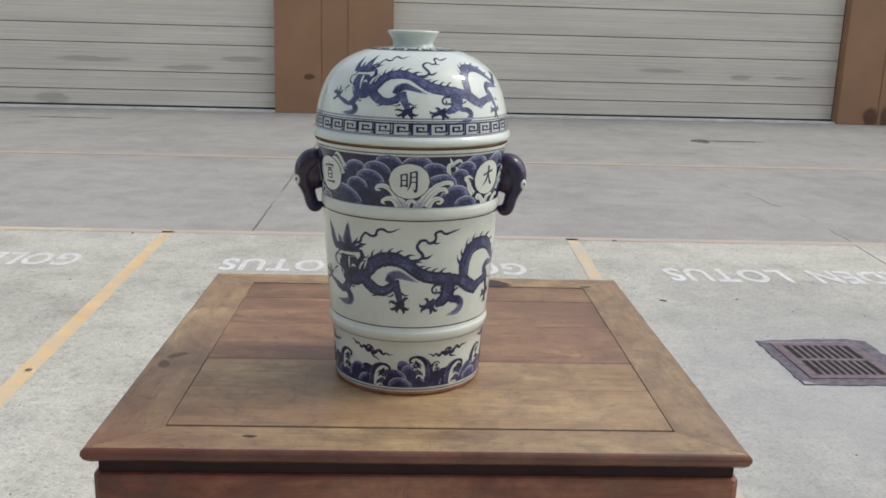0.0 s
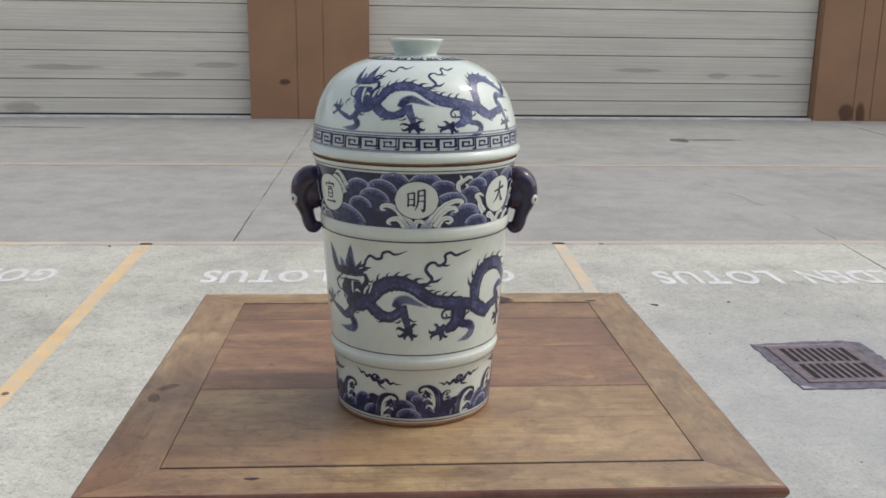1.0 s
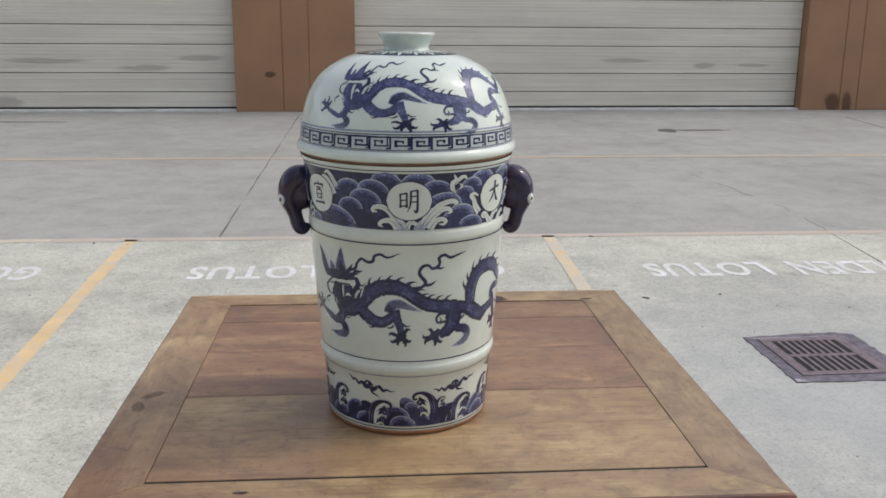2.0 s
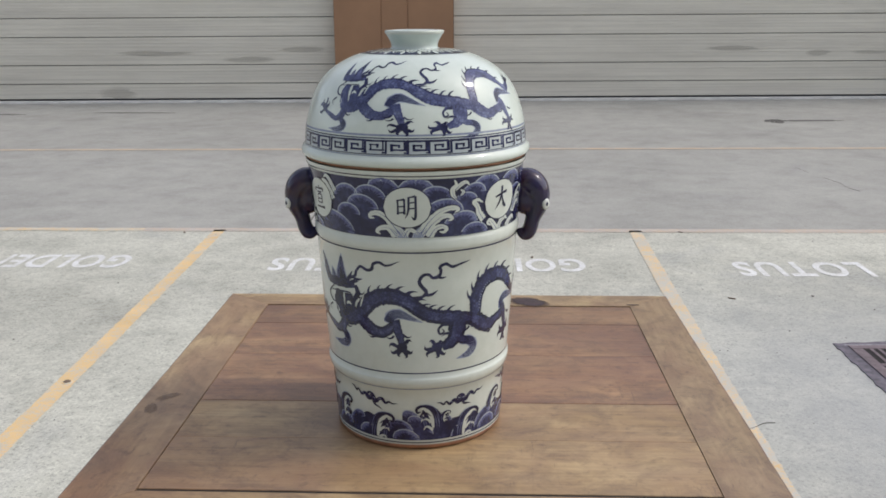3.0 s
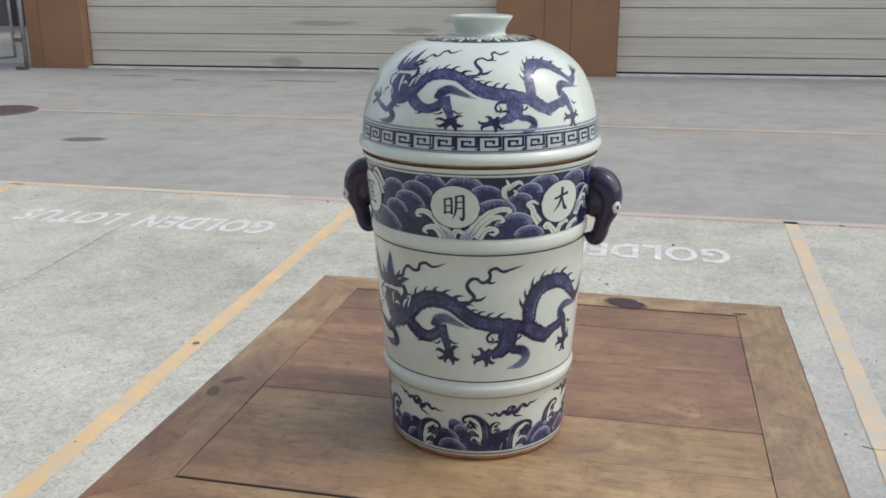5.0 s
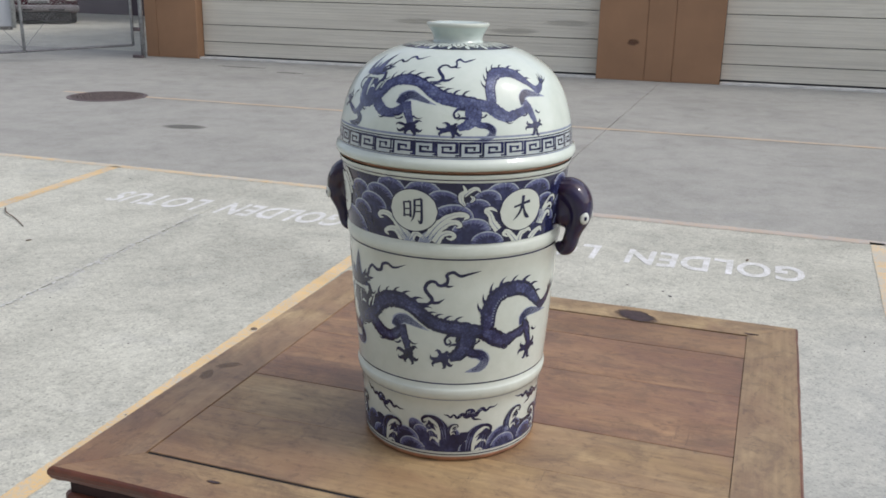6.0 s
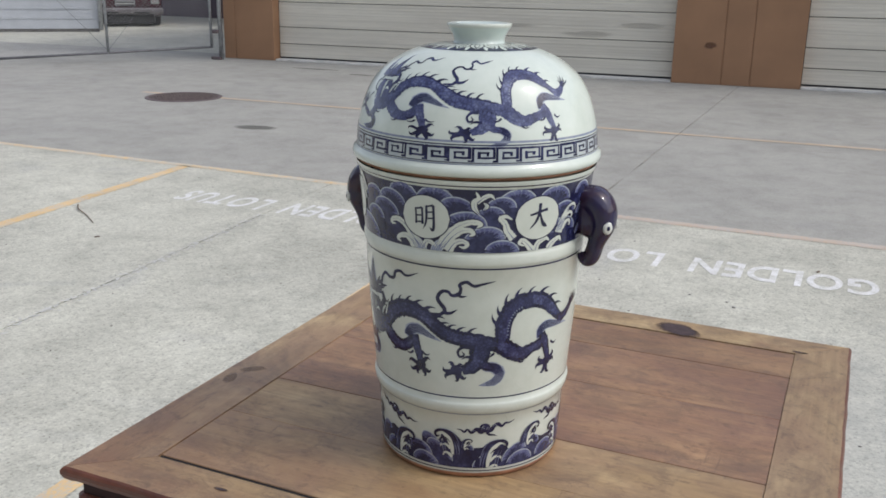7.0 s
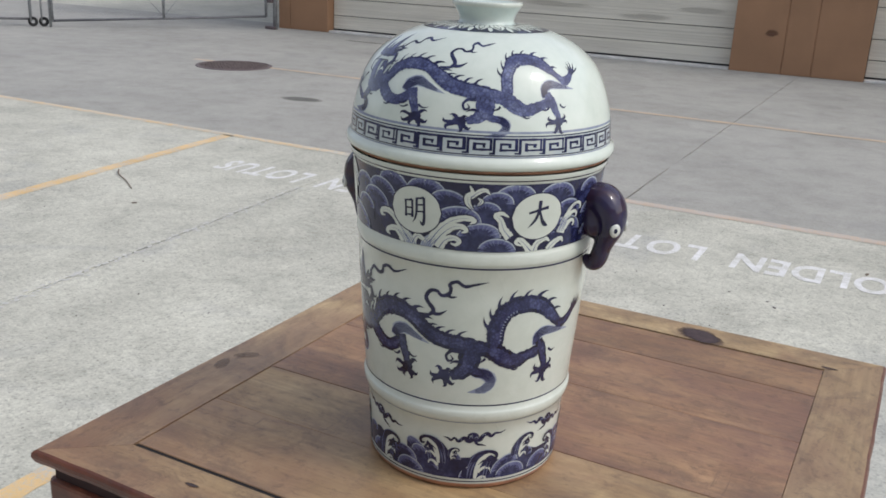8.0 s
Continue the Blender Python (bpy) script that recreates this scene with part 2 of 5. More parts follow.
M_CHROME = plain("chrome", (0.62, 0.62, 0.64), 0.22, 1.0, vary=0.05, bump=0.0)
M_TYRE = plain("tyre_rubber", (0.02, 0.02, 0.02), 0.85)
M_GLASS = plain("dark_car_glass", (0.02, 0.022, 0.025), 0.05, 0.0, 0.5, vary=0.1, bump=0.0)
M_TWIG = plain("dry_twig", (0.16, 0.12, 0.09), 0.9)

# ---- builders ----
def part(name, bm, mat, parent=None, label="", smooth=False):
    me = bpy.data.meshes.new(name)
    if smooth:
        for f in bm.faces:
            f.smooth = True
    bm.to_mesh(me)
    bm.free()
    me.materials.append(mat)
    ob = new(name, me)
    ob.parent = parent
    return tagged(ob, label=label)


def thing(name, label, category, group="", at=(0, 0, 0), turn=0.0, kind=""):
    ob = new(name)
    ob.empty_display_size = 0.1
    ob.matrix_world = pose(*at, 0, 0, turn)
    return tagged(ob, label, category, group, kind)


def box(x0, x1, y0, y1, z0, z1, bevel=0.0, segments=1, bm=None):
    bm = bm or bmesh.new()
    vs = bmesh.ops.create_cube(bm, size=1)["verts"]
    for v in vs:
        v.co = Vector((x0 + (v.co.x + 0.5) * (x1 - x0), y0 + (v.co.y + 0.5) * (y1 - y0), z0 + (v.co.z + 0.5) * (z1 - z0)))
    if bevel:
        edges = list({e for v in vs for e in v.link_edges})
        bmesh.ops.bevel(bm, geom=edges, offset=bevel, segments=segments, affect="EDGES", profile=0.5)
    return bm


def rod(a, b, radius, sides=10, bm=None):
    """A round bar from a to b."""
    bm = bm or bmesh.new()
    a, b = Vector(a), Vector(b)
    m = Matrix.Translation((a + b) / 2) @ (b - a).to_track_quat("Z", "Y").to_matrix().to_4x4()
    bmesh.ops.create_cone(bm, cap_ends=True, segments=sides, radius1=radius, radius2=radius, depth=(b - a).length, matrix=m)
    return bm


def lathe(profile, steps=128, bm=None, closed=False):
    """Turns (radius, height) points about the z axis."""
    bm = bm or bmesh.new()
    rings = []
    for r, z in profile:
        if r < 1e-6:
            rings.append([bm.verts.new((0, 0, z))])
        else:
            rings.append([bm.verts.new((r * math.sin(2 * math.pi * i / steps), -r * math.cos(2 * math.pi * i / steps), z)) for i in range(steps)])
    pairs = list(zip(rings, rings[1:])) + ([(rings[-1], rings[0])] if closed else [])
    for lo, hi in pairs:
        for i in range(steps):
            j = (i + 1) % steps
            q = [lo[i % len(lo)], lo[j % len(lo)], hi[j % len(hi)], hi[i % len(hi)]]
            q = [v for k, v in enumerate(q) if v not in q[:k]]
            if len(q) > 2:
                bm.faces.new(q)
    bmesh.ops.recalc_face_normals(bm, faces=bm.faces[:])
    return bm


def curve(points, per=8):
    """A smooth line (Catmull-Rom) through points of any dimension."""
    p = [np.array(q, float) for q in points]
    p = [2 * p[0] - p[1], *p, 2 * p[-1] - p[-2]]
    out = []
    for i in range(1, len(p) - 2):
        for k in range(per):
            t = k / per
            a, b, c, d = p[i - 1], p[i], p[i + 1], p[i + 2]
            out.append(0.5 * (2 * b + (c - a) * t + (2 * a - 5 * b + 4 * c - d) * t * t + (3 * b - a - 3 * c + d) * t ** 3))
    out.append(p[-2])
    return out


def slab(corners, z0, z1, wobble=0.0, step=0.4, seed=0):
    """A flat slab with given corners, counter-clockwise, whose edges may waver."""
    rng = random.Random(seed)
    pts = []
    for (ax, ay), (bx, by) in zip(corners, corners[1:] + corners[:1]):
        n = max(1, int(math.hypot(bx - ax, by - ay) / step)) if wobble else 1
        for k in range(n):
            t = k / n
            j = wobble if k else 0
            pts.append((ax + (bx - ax) * t + rng.uniform(-j, j), ay + (by - ay) * t + rng.uniform(-j, j)))
    bm = bmesh.new()
    top = [bm.verts.new((x, y, z1)) for x, y in pts]
    low = [bm.verts.new((x, y, z0)) for x, y in pts]
    bm.faces.new(top)
    for i in range(len(pts)):
        j = (i + 1) % len(pts)
        bm.faces.new((top[j], top[i], low[i], low[j]))
    bmesh.ops.recalc_face_normals(bm, faces=bm.faces[:])
    return bm


def blot(name, label, category, x, y, rx, ry, mat, seed, z=0.0022, thick=0.0015, turn=0.0, kind="structure"):
    """A flat stain or patch with a ragged outline."""
    rng = random.Random(seed)
    bm = bmesh.new()
    n = 40
    ph = [rng.uniform(0, 6.28) for _ in range(4)]
    vs, lo = [], []
    for k in range(n):
        t = 2 * math.pi * k / n
        w = 1 + 0.16 * math.sin(2 * t + ph[0]) + 0.12 * math.sin(3 * t + ph[1]) + 0.09 * math.sin(5 * t + ph[2]) + 0.06 * math.sin(9 * t + ph[3])
        vs.append(bm.verts.new((rx * w * math.cos(t), ry * w * math.sin(t), thick)))
        lo.append(bm.verts.new((rx * w * 1.03 * math.cos(t), ry * w * 1.03 * math.sin(t), -0.0005)))
    bm.faces.new(vs)
    for k in range(n):
        bm.faces.new((lo[k], lo[(k + 1) % n], vs[(k + 1) % n], vs[k]))
    ob = tagged(part(name, bm, mat), label, category, kind=kind)
    ob.matrix_world = pose(x, y, z - 0.0015, 0, 0, turn)
    return ob

# ---- ground, slabs, road paint ----
SLOPE = 0.012                       # the lot is turned a little against the table
def edge_y(x):
    return 4.325 + SLOPE * x         # the line where stalls meet the aisle


bm = bmesh.new()
bmesh.ops.create_grid(bm, x_segments=4, y_segments=4, size=600, matrix=Matrix.Translation((0, 0, -0.014)))
ground = tagged(part("ground", bm, M_SOIL), "flat dirt bed under the concrete lot", "ground", kind="structure")
pavement = tagged(thing("pavement", "pale speckled concrete parking slabs with open joints", "pavement", kind="structure"))


def joint_front_l(y):
    return -3.0 + (4.23 - y) * 0.09


G = 0.0035
y0 = -30.0
part("slab", slab([(-60, y0), (joint_front_l(0.0) - G, y0), (joint_front_l(0.0) - G, 0.0), (joint_front_l(4.2) - G, edge_y(-3.0) - G), (-60, edge_y(-60) - G)], -0.012, 0.0, 0.004, 0.35, 1), M_STALL, pavement)
part("slab", slab([(joint_front_l(0.0) + G, y0), (2.70 - G, y0), (2.70 - G, 0), (3.04 - G, edge_y(3.04) - G), (joint_front_l(4.2) + G, edge_y(-3.0) - G), (joint_front_l(0.0) + G, 0.0)], -0.012, 0.0, 0.004, 0.35, 2), M_STALL, pavement)
part("slab", slab([(2.70 + G, y0), (60, y0), (60, edge_y(60) - G), (3.04 + G, edge_y(3.04) - G), (2.70 + G, 0)], -0.012, 0.0, 0.004, 0.35, 3), M_STALL, pavement)
G2 = 0.006
part("slab", slab([(-60, edge_y(-60)), (-1.13 - G2, edge_y(-1.13)), (-1.28 - G2, 13.4), (-60, 11.0)], -0.012, -0.001, 0.006, 0.3, 4), M_AISLE, pavement)
part("slab", slab([(-1.13 + G2, edge_y(-1.13)), (60, edge_y(60)), (60, 16.4), (-0.9, 13.41), (-1.28 + G2, 13.4)], -0.012, -0.001, 0.006, 0.3, 5), M_AISLE, pavement)
part("slab", slab([(-60, 11.01), (-9.0, 13.04), (-9.0, 60), (-60, 60)], -0.012, -0.002, 0.0, 1, 7), M_STALL, pavement)


def stripe(name, a, b, width, mat, label, seed):
    """A painted stripe from a to b with frayed edges, a skin of paint on the concrete."""
    rng = random.Random(seed)
    a, b = Vector(a), Vector(b)
    d = (b - a).normalized()
    s = Vector((-d.y, d.x)) * width / 2
    n = max(2, int((b - a).length / 0.03))
    left, right = [], []
    for i in range(n + 1):
        p = a.lerp(b, i / n)
        left.append(p + s * (1 + rng.uniform(-0.09, 0.05)))
        right.append(p - s * (1 + rng.uniform(-0.09, 0.05)))
    bm = bmesh.new()
    lv = [bm.verts.new((p.x, p.y, 0.002)) for p in left]
    rv = [bm.verts.new((p.x, p.y, 0.002)) for p in right]
    for i in range(n):
        bm.faces.new((rv[i], rv[i + 1], lv[i + 1], lv[i]))
    return tagged(part(name, bm, mat), label, "road marking", "stall markings", "structure")


STALL = "worn yellow stall line painted on pale concrete"
stripe("road_marking", (-4.34, edge_y(-4.34)), (-3.89, 0.2), 0.10, M_YELLOW, STALL, 11)
stripe("road_marking", (-1.684, edge_y(-1.684)), (-1.466, -0.8), 0.080, M_YELLOW, STALL, 12)
stripe("road_marking", (1.062, edge_y(1.062)), (0.971, -0.8), 0.082, M_YELLOW_PALE, STALL, 13)
stripe("road_marking", (-9.5, edge_y(-9.5) + 0.05), (-2.2, edge_y(-2.2)), 0.085, M_YELLOW_PALE, "worn yellow line along the aisle's edge", 14)
stripe("road_marking", (-2.2, edge_y(-2.2)), (6.5, edge_y(6.5)), 0.095, M_YELLOW_FAINT, "faded yellow line along the aisle's edge", 15)
stripe("road_marking", (-7.9, 7.71), (8.5, 8.05), 0.10, M_FAR_LINE, "faded yellow line across the grey aisle", 16)


def glyph(char, size, thicken=0.0):
    """A flat mesh of one character in the built-in font, with its lower left corner at the origin."""
    cu = bpy.data.curves.new("glyph", "FONT")
    cu.body, cu.size, cu.offset, cu.resolution_u = char, size, thicken, 4
    ob = bpy.data.objects.new("glyph", cu)
    scene.collection.objects.link(ob)
    bpy.context.view_layer.update()
    me = bpy.data.meshes.new_from_object(ob.evaluated_get(bpy.context.evaluated_depsgraph_get()))
    bpy.data.objects.remove(ob)
    bm = bmesh.new()
    bm.from_mesh(me)
    bpy.data.meshes.remove(me)
    xs, ys = [v.co.x for v in bm.verts], [v.co.y for v in bm.verts]
    bmesh.ops.translate(bm, verts=bm.verts[:], vec=(-min(xs), -min(ys), 0))
    return bm, max(xs) - min(xs), max(ys) - min(ys)


def stencil(words, x_left, x_right, y_mid, height, slope):
    """Words on the ground that read from the far side: they run from x_right to x_left."""
    root = thing("stencilled_lettering", "white stencilled parking words, upside down on pale concrete", "lettering", "stall names",
                 at=(x_right, y_mid + height / 2, 0.002), turn=180 + math.degrees(math.atan(slope)))
    made, cursor = [], 0.0
    for ch in words:
        if ch == " ":
            cursor += 0.24
            continue
        bm, w, h = glyph(ch, 0.38, 0.010)
        made.append((bm, cursor, h))
        cursor += w + 0.035
    k = (x_right - x_left) / (cursor - 0.035)
    for bm, x, h in made:
        bmesh.ops.transform(bm, verts=bm.verts[:], matrix=Matrix.Diagonal((k, height / h, 1, 1)) @ Matrix.Translation((x, 0, 0)))
        part("letter", bm, M_WHITE, root)


stencil("GOLDEN LOTUS", -3.71, -2.0, 3.515, 0.28, SLOPE)
stencil("GOLDEN LOTUS", -1.16, 0.655, 3.50, 0.27, SLOPE)
stencil("GOLDEN LOTUS", 1.485, 3.30, 3.47, 0.29, SLOPE)

# ---- the warehouse front ----
WS = 0.045                          # slope of the front in plan
WY = 12.66                          # its place at x = -1.3
WTURN = math.degrees(math.atan(WS))
front = lambda x: (x, WY + WS * (x + 1.3))
LINES = [0.050, 0.285, 0.57, 0.995, 1.28, 1.71, 1.995, 2.43, 2.71, 3.145, 3.43, 3.86, 4.28]


M_SILL = plain("pale_sill_concrete", (0.62, 0.61, 0.58), 0.85, vary=0.2, scale=5)


def roll_door(x0, x1):
    c = (x0 + x1) / 2
    w = (x1 - x0) / math.cos(math.atan(WS)) / 2
    root = thing("door_1", "large pale grey sectional garage door, shut", "garage door", "garage doors", at=(*front(c), 0), turn=WTURN, kind="structure")
    for lo, hi in zip(LINES, LINES[1:]):
        # each panel has shallow stamped ribs
        bm = bmesh.new()
        n = max(4, int((hi - lo - 0.016) / 0.042))
        prof = [(0.215, lo + 0.004), (0.20, lo + 0.009)]
        for k in range(1, n):
            z = lo + 0.009 + (hi - lo - 0.018) * k / n
            prof += [(0.20, z - 0.006), (0.2035, z), (0.20, z + 0.006)]
        prof += [(0.20, hi - 0.009), (0.215, hi - 0.004)]
        a = [bm.verts.new((-w, y, z)) for y, z in prof]
        b = [bm.verts.new((w, y, z)) for y, z in prof]
        for i in range(len(prof) - 1):
            bm.faces.new((a[i], b[i], b[i + 1], a[i + 1]))
        part("door_panel", bm, M_DOOR, root)
    part("door_seal", box(-w, w, 0.19, 0.25, 0.034, 0.053, 0.004), M_SEAL, root, "black rubber bottom seal")
    part("door_backing", box(-w - 0.1, w + 0.1, 0.216, 0.26, 0.03, 4.3), M_SEAL, root)
    part("door_sill", box(-w, w, 0.03, 0.40, -0.012, 0.030, 0.006), M_SILL, root, "pale concrete sill")
    return root


def pillar(x0, x1, seams):
    c = (x0 + x1) / 2
    w = (x1 - x0) / 2
    root = thing("pillar", "tan brown painted steel pillar between garage doors", "pillar", "warehouse pillars", at=(*front(c), 0), turn=WTURN)
    edges = [-w] + [s - c for s in seams] + [w]
    for a, b in zip(edges, edges[1:]):
        part("panel", box(a + 0.006, b - 0.006, 0.0, 0.10, 0.0, 4.4, 0.006), M_BROWN, root)
    part("core", box(-w + 0.012, w - 0.012, 0.012, 0.42, 0.0, 4.4), M_BROWN, root)
    return root


d1 = roll_door(-9.10, -2.25)
d2 = roll_door(-0.43, 6.76)
roll_door(8.32, 15.4)
pillar(-10.14, -9.10, [-9.89])
p1 = pillar(-2.25, -0.43, [-1.53, -1.13])
p2 = pillar(6.76, 8.32, [7.43, 7.73])


def smudge(parent, x, y, z, rx, rz, seed, mat):
    """A flat stain on an upright face, a part of what it marks."""
    ob = blot("stain_mark", "", "", 0, 0, rx, rz, mat, seed, kind="")
    for key in ("label", "category", "kind"):
        if key in ob:
            del ob[key]
    ob.parent = parent
    ob.matrix_local = pose(x, y, z, 90, 0, 0)
    return tagged(ob, "dark scuff on the paint")


for ob, x, y, z, rx, rz, seed in ((d2, 0.70, 0.197, 0.77, 0.42, 0.045, 61), (d2, 2.0, 0.197, 0.70, 0.22, 0.05, 62), (d2, 2.8, 0.197, 0.70, 0.30, 0.035, 63), (d1, 0.0, 0.197, 0.14, 0.30, 0.10, 64), (d1, 0.6, 0.197, 0.74, 0.6, 0.05, 65), (d1, 2.9, 0.197, 0.79, 0.35, 0.05, 66), (d1, 2.1, 0.197, 0.64, 0.4, 0.06, 67)):
    smudge(ob, x, y, z, rx, rz, seed, M_DOOR_SMUDGE)
smudge(p1, -0.38, -0.002, 0.56, 0.10, 0.05, 70, M_RUST_STAIN)
smudge(p2, -0.22, -0.002, 0.13, 0.16, 0.16, 68, M_RUST_STAIN)
smudge(p2, 0.02, -0.002, 0.10, 0.10, 0.22, 69, M_RUST_STAIN)
wall = tagged(part("wall_north", box(-10.1, 16.0, 0.0, 0.5, 4.4, 6.6), M_WALL), "plain stucco wall above the garage doors", "wall", kind="structure")
wall.matrix_world = Matrix.Translation((-1.3 + 1.3, WY + WS * 1.3 + 0.02, 0)) @ pose(0, 0, 0, 0, 0, WTURN)
roof = tagged(part("wall_back", box(-10.1, 16.0, 0.6, 9.0, 0.0, 6.6), M_WALL), "plain stucco body of the warehouse", "wall", kind="structure")
roof.matrix_world = wall.matrix_world

# unseen building added behind the viewer to cut low light on jar and doors
tagged(part("wall_south", box(-34, 34, -10.6, -10.0, 0.0, 7.0), M_WALL), "unseen plain wall added to cut low light", "wall", kind="structure")
M_FLAKE = plain("pale_concrete_flake", (0.53, 0.53, 0.50), 0.9, vary=0.15, scale=40)


# ---- things let into or lying on the lot ----
def drain():
    root = thing("drain_grate", "dark iron drain grate in a tarred concrete collar", "drain", at=(1.864, 2.024, 0), turn=2)
    part("collar", slab([(-0.258, -0.285), (0.27, -0.29), (0.285, 0.26), (0.21, 0.29), (-0.06, 0.275), (-0.25, 0.258)], -0.01, 0.004, 0.006, 0.03, 21), M_COLLAR, root, "rough tarred collar")
    # flat black sheet in place of the dark depth below the slots
    part("pit", box(-0.17, 0.17, -0.2, 0.2, 0.0042, 0.0052), M_PIT, root)
    for a, b, c, d in ((-0.20, 0.20, 0.182, 0.222), (-0.20, 0.20, -0.222, -0.182), (-0.20, -0.152, -0.182, 0.182), (0.152, 0.20, -0.182, 0.182), (-0.152, 0.152, -0.014, 0.014)):
        part("frame_bar", box(a, b, c, d, 0.005, 0.0085, 0.0015), M_GRATE, root)
    for k in range(8):
        x = -0.152 + 0.304 * (k + 1) / 9
        for lo, hi in ((-0.182, -0.014), (0.014, 0.182)):
            part("grate_bar", box(x - 0.0075, x + 0.0075, lo, hi, 0.0055, 0.0082, 0.001), M_GRATE, root)
    part("chipped_edge", slab([(-0.215, 0.228), (0.19, 0.234), (0.19, 0.240), (-0.215, 0.236)], 0.003, 0.0056, 0.003, 0.03, 23), M_COLLAR_CHIP, root, "pale chipped seam")
    part("chipped_edge", slab([(-0.255, -0.285), (-0.20, -0.287), (-0.215, -0.27), (-0.25, -0.25)], 0.003, 0.0056, 0.006, 0.02, 24), M_COLLAR_CHIP, root, "pale chipped corner")
    return root


def manhole():
    root = thing("manhole_cover", "round rusty iron manhole cover in concrete", "manhole cover", at=(-7.13, 7.57, 0))
    part("frame_ring", lathe([(0.46, -0.005), (0.46, 0.006), (0.445, 0.009), (0.425, 0.008), (0.42, -0.005)], 48), M_IRON, root)
    part("cover", lathe([(0.0, 0.006), (0.10, 0.007), (0.40, 0.006), (0.415, 0.002), (0.415, -0.005)], 48), M_RUST, root)
    bm = bmesh.new()
    for i in range(-7, 8):
        for j in range(-7, 8):
            if math.hypot(i, j) < 7.2:
                box(i * 0.052 - 0.012, i * 0.052 + 0.012, j * 0.052 - 0.012, j * 0.052 + 0.012, 0.004, 0.0095, bm=bm)
    tagged(part("stud", bm, M_RUST, root), kind="stuff")
    return root


drain()
manhole()
blot("trim", "dark grey repair patch on the aisle's concrete", "patch", -5.02, 6.09, 0.21, 0.15, M_OIL, 4, turn=8)
blot("trim", "black oil streak on grey concrete by the door", "stain", 4.12, 10.27, 0.45, 0.06, M_SPILL, 5, turn=4)
blot("trim", "brown leaf litter stain on grey concrete", "stain", 3.70, 10.22, 0.13, 0.16, M_SPILL, 6)
blot("trim", "dark damp streak on grey concrete", "stain", -4.9, 11.2, 0.5, 0.05, M_SPILL, 7)
blot("trim", "dark damp streak on grey concrete", "stain", -7.7, 11.4, 0.35, 0.05, M_SPILL, 8)
blot("trim", "dark damp streak on grey concrete", "stain", -6.6, 11.0, 0.22, 0.04, M_SPILL, 9)

# a dry twig, a bolt head in the paint, pebbles and scraps
line = curve([(-4.10, 2.93, 0.004), (-3.98, 2.82, 0.012), (-3.86, 2.76, 0.006), (-3.68, 2.64, 0.004)], 4)
bm = bmesh.new()
for k, (a, b) in enumerate(zip(line, line[1:])):
    rod(a, b, 0.0048 - 0.0002 * k, 6, bm)
tagged(part("twig", bm, M_TWIG), "thin dry twig lying on pale concrete", "twig")
bolt = thing("survey_nail", "round rusty nail head in the yellow line", "nail", at=(-1.567, 1.74, 0.001))
part("washer", lathe([(0.0, 0.004), (0.012, 0.004), (0.020, 0.003), (0.024, 0.0)], 24), M_YELLOW, bolt)
part("head", lathe([(0.0, 0.009), (0.010, 0.008), (0.015, 0.004)], 16), M_TWIG, bolt, "rusty brown head")
rng = random.Random(9)
bm = bmesh.new()
for k in range(240):
    x, y = rng.uniform(-4.5, 3.5), rng.uniform(0.5, 4.2)
    s = rng.uniform(0.0016, 0.0048) * (2.0 if rng.random() < 0.03 else 1.0)
    bmesh.ops.create_icosphere(bm, subdivisions=1, radius=1.0, matrix=pose(x, y, s * 0.3, 0, 0, rng.uniform(0, 180)) @ Matrix.Diagonal((s * rng.uniform(0.8, 1.8), s, s * 0.6, 1)))
tagged(part("gravel", bm, M_PATCH), "scattered dark grit and crumbs on the concrete", "gravel", kind="stuff")
for a, b in (((1.33, 2.90), 4), ((-3.43, 2.42), 6), ((-1.9, 4.22), 8), ((1.35, 4.30), 9), ((0.36, 3.66), 12)):
    blot("dead_leaf", "small curled dead leaf on pale concrete", "leaf", a[0], a[1], 0.016, 0.007, M_TWIG, b, 0.004, 0.003, b * 37, kind="")
# a hairline crack across the worn stripe
crack = curve([(0.94, 1.43, 0), (0.98, 1.415, 0), (1.02, 1.42, 0), (1.05, 1.44, 0), (1.08, 1.465, 0), (1.12, 1.47, 0)], 3)
bm = bmesh.new()
for a, b in zip(crack, crack[1:]):
    rod((a[0], a[1], 0.0015), (b[0], b[1], 0.0015), 0.0016, 4, bm)
tagged(part("trim", bm, M_SOIL), "hairline crack in the painted concrete", "crack", kind="structure")

crack = curve([(1.36, 0.62, 0), (1.45, 0.70, 0), (1.52, 0.69, 0), (1.60, 0.78, 0), (1.72, 0.80, 0), (1.80, 0.90, 0)], 3)
bm = bmesh.new()
for a, b in zip(crack, crack[1:]):
    rod((a[0], a[1], 0.0003), (b[0], b[1], 0.0003), 0.0012, 4, bm)
tagged(part("trim", bm, M_SOIL), "wandering hairline crack in pale concrete", "crack", kind="structure")

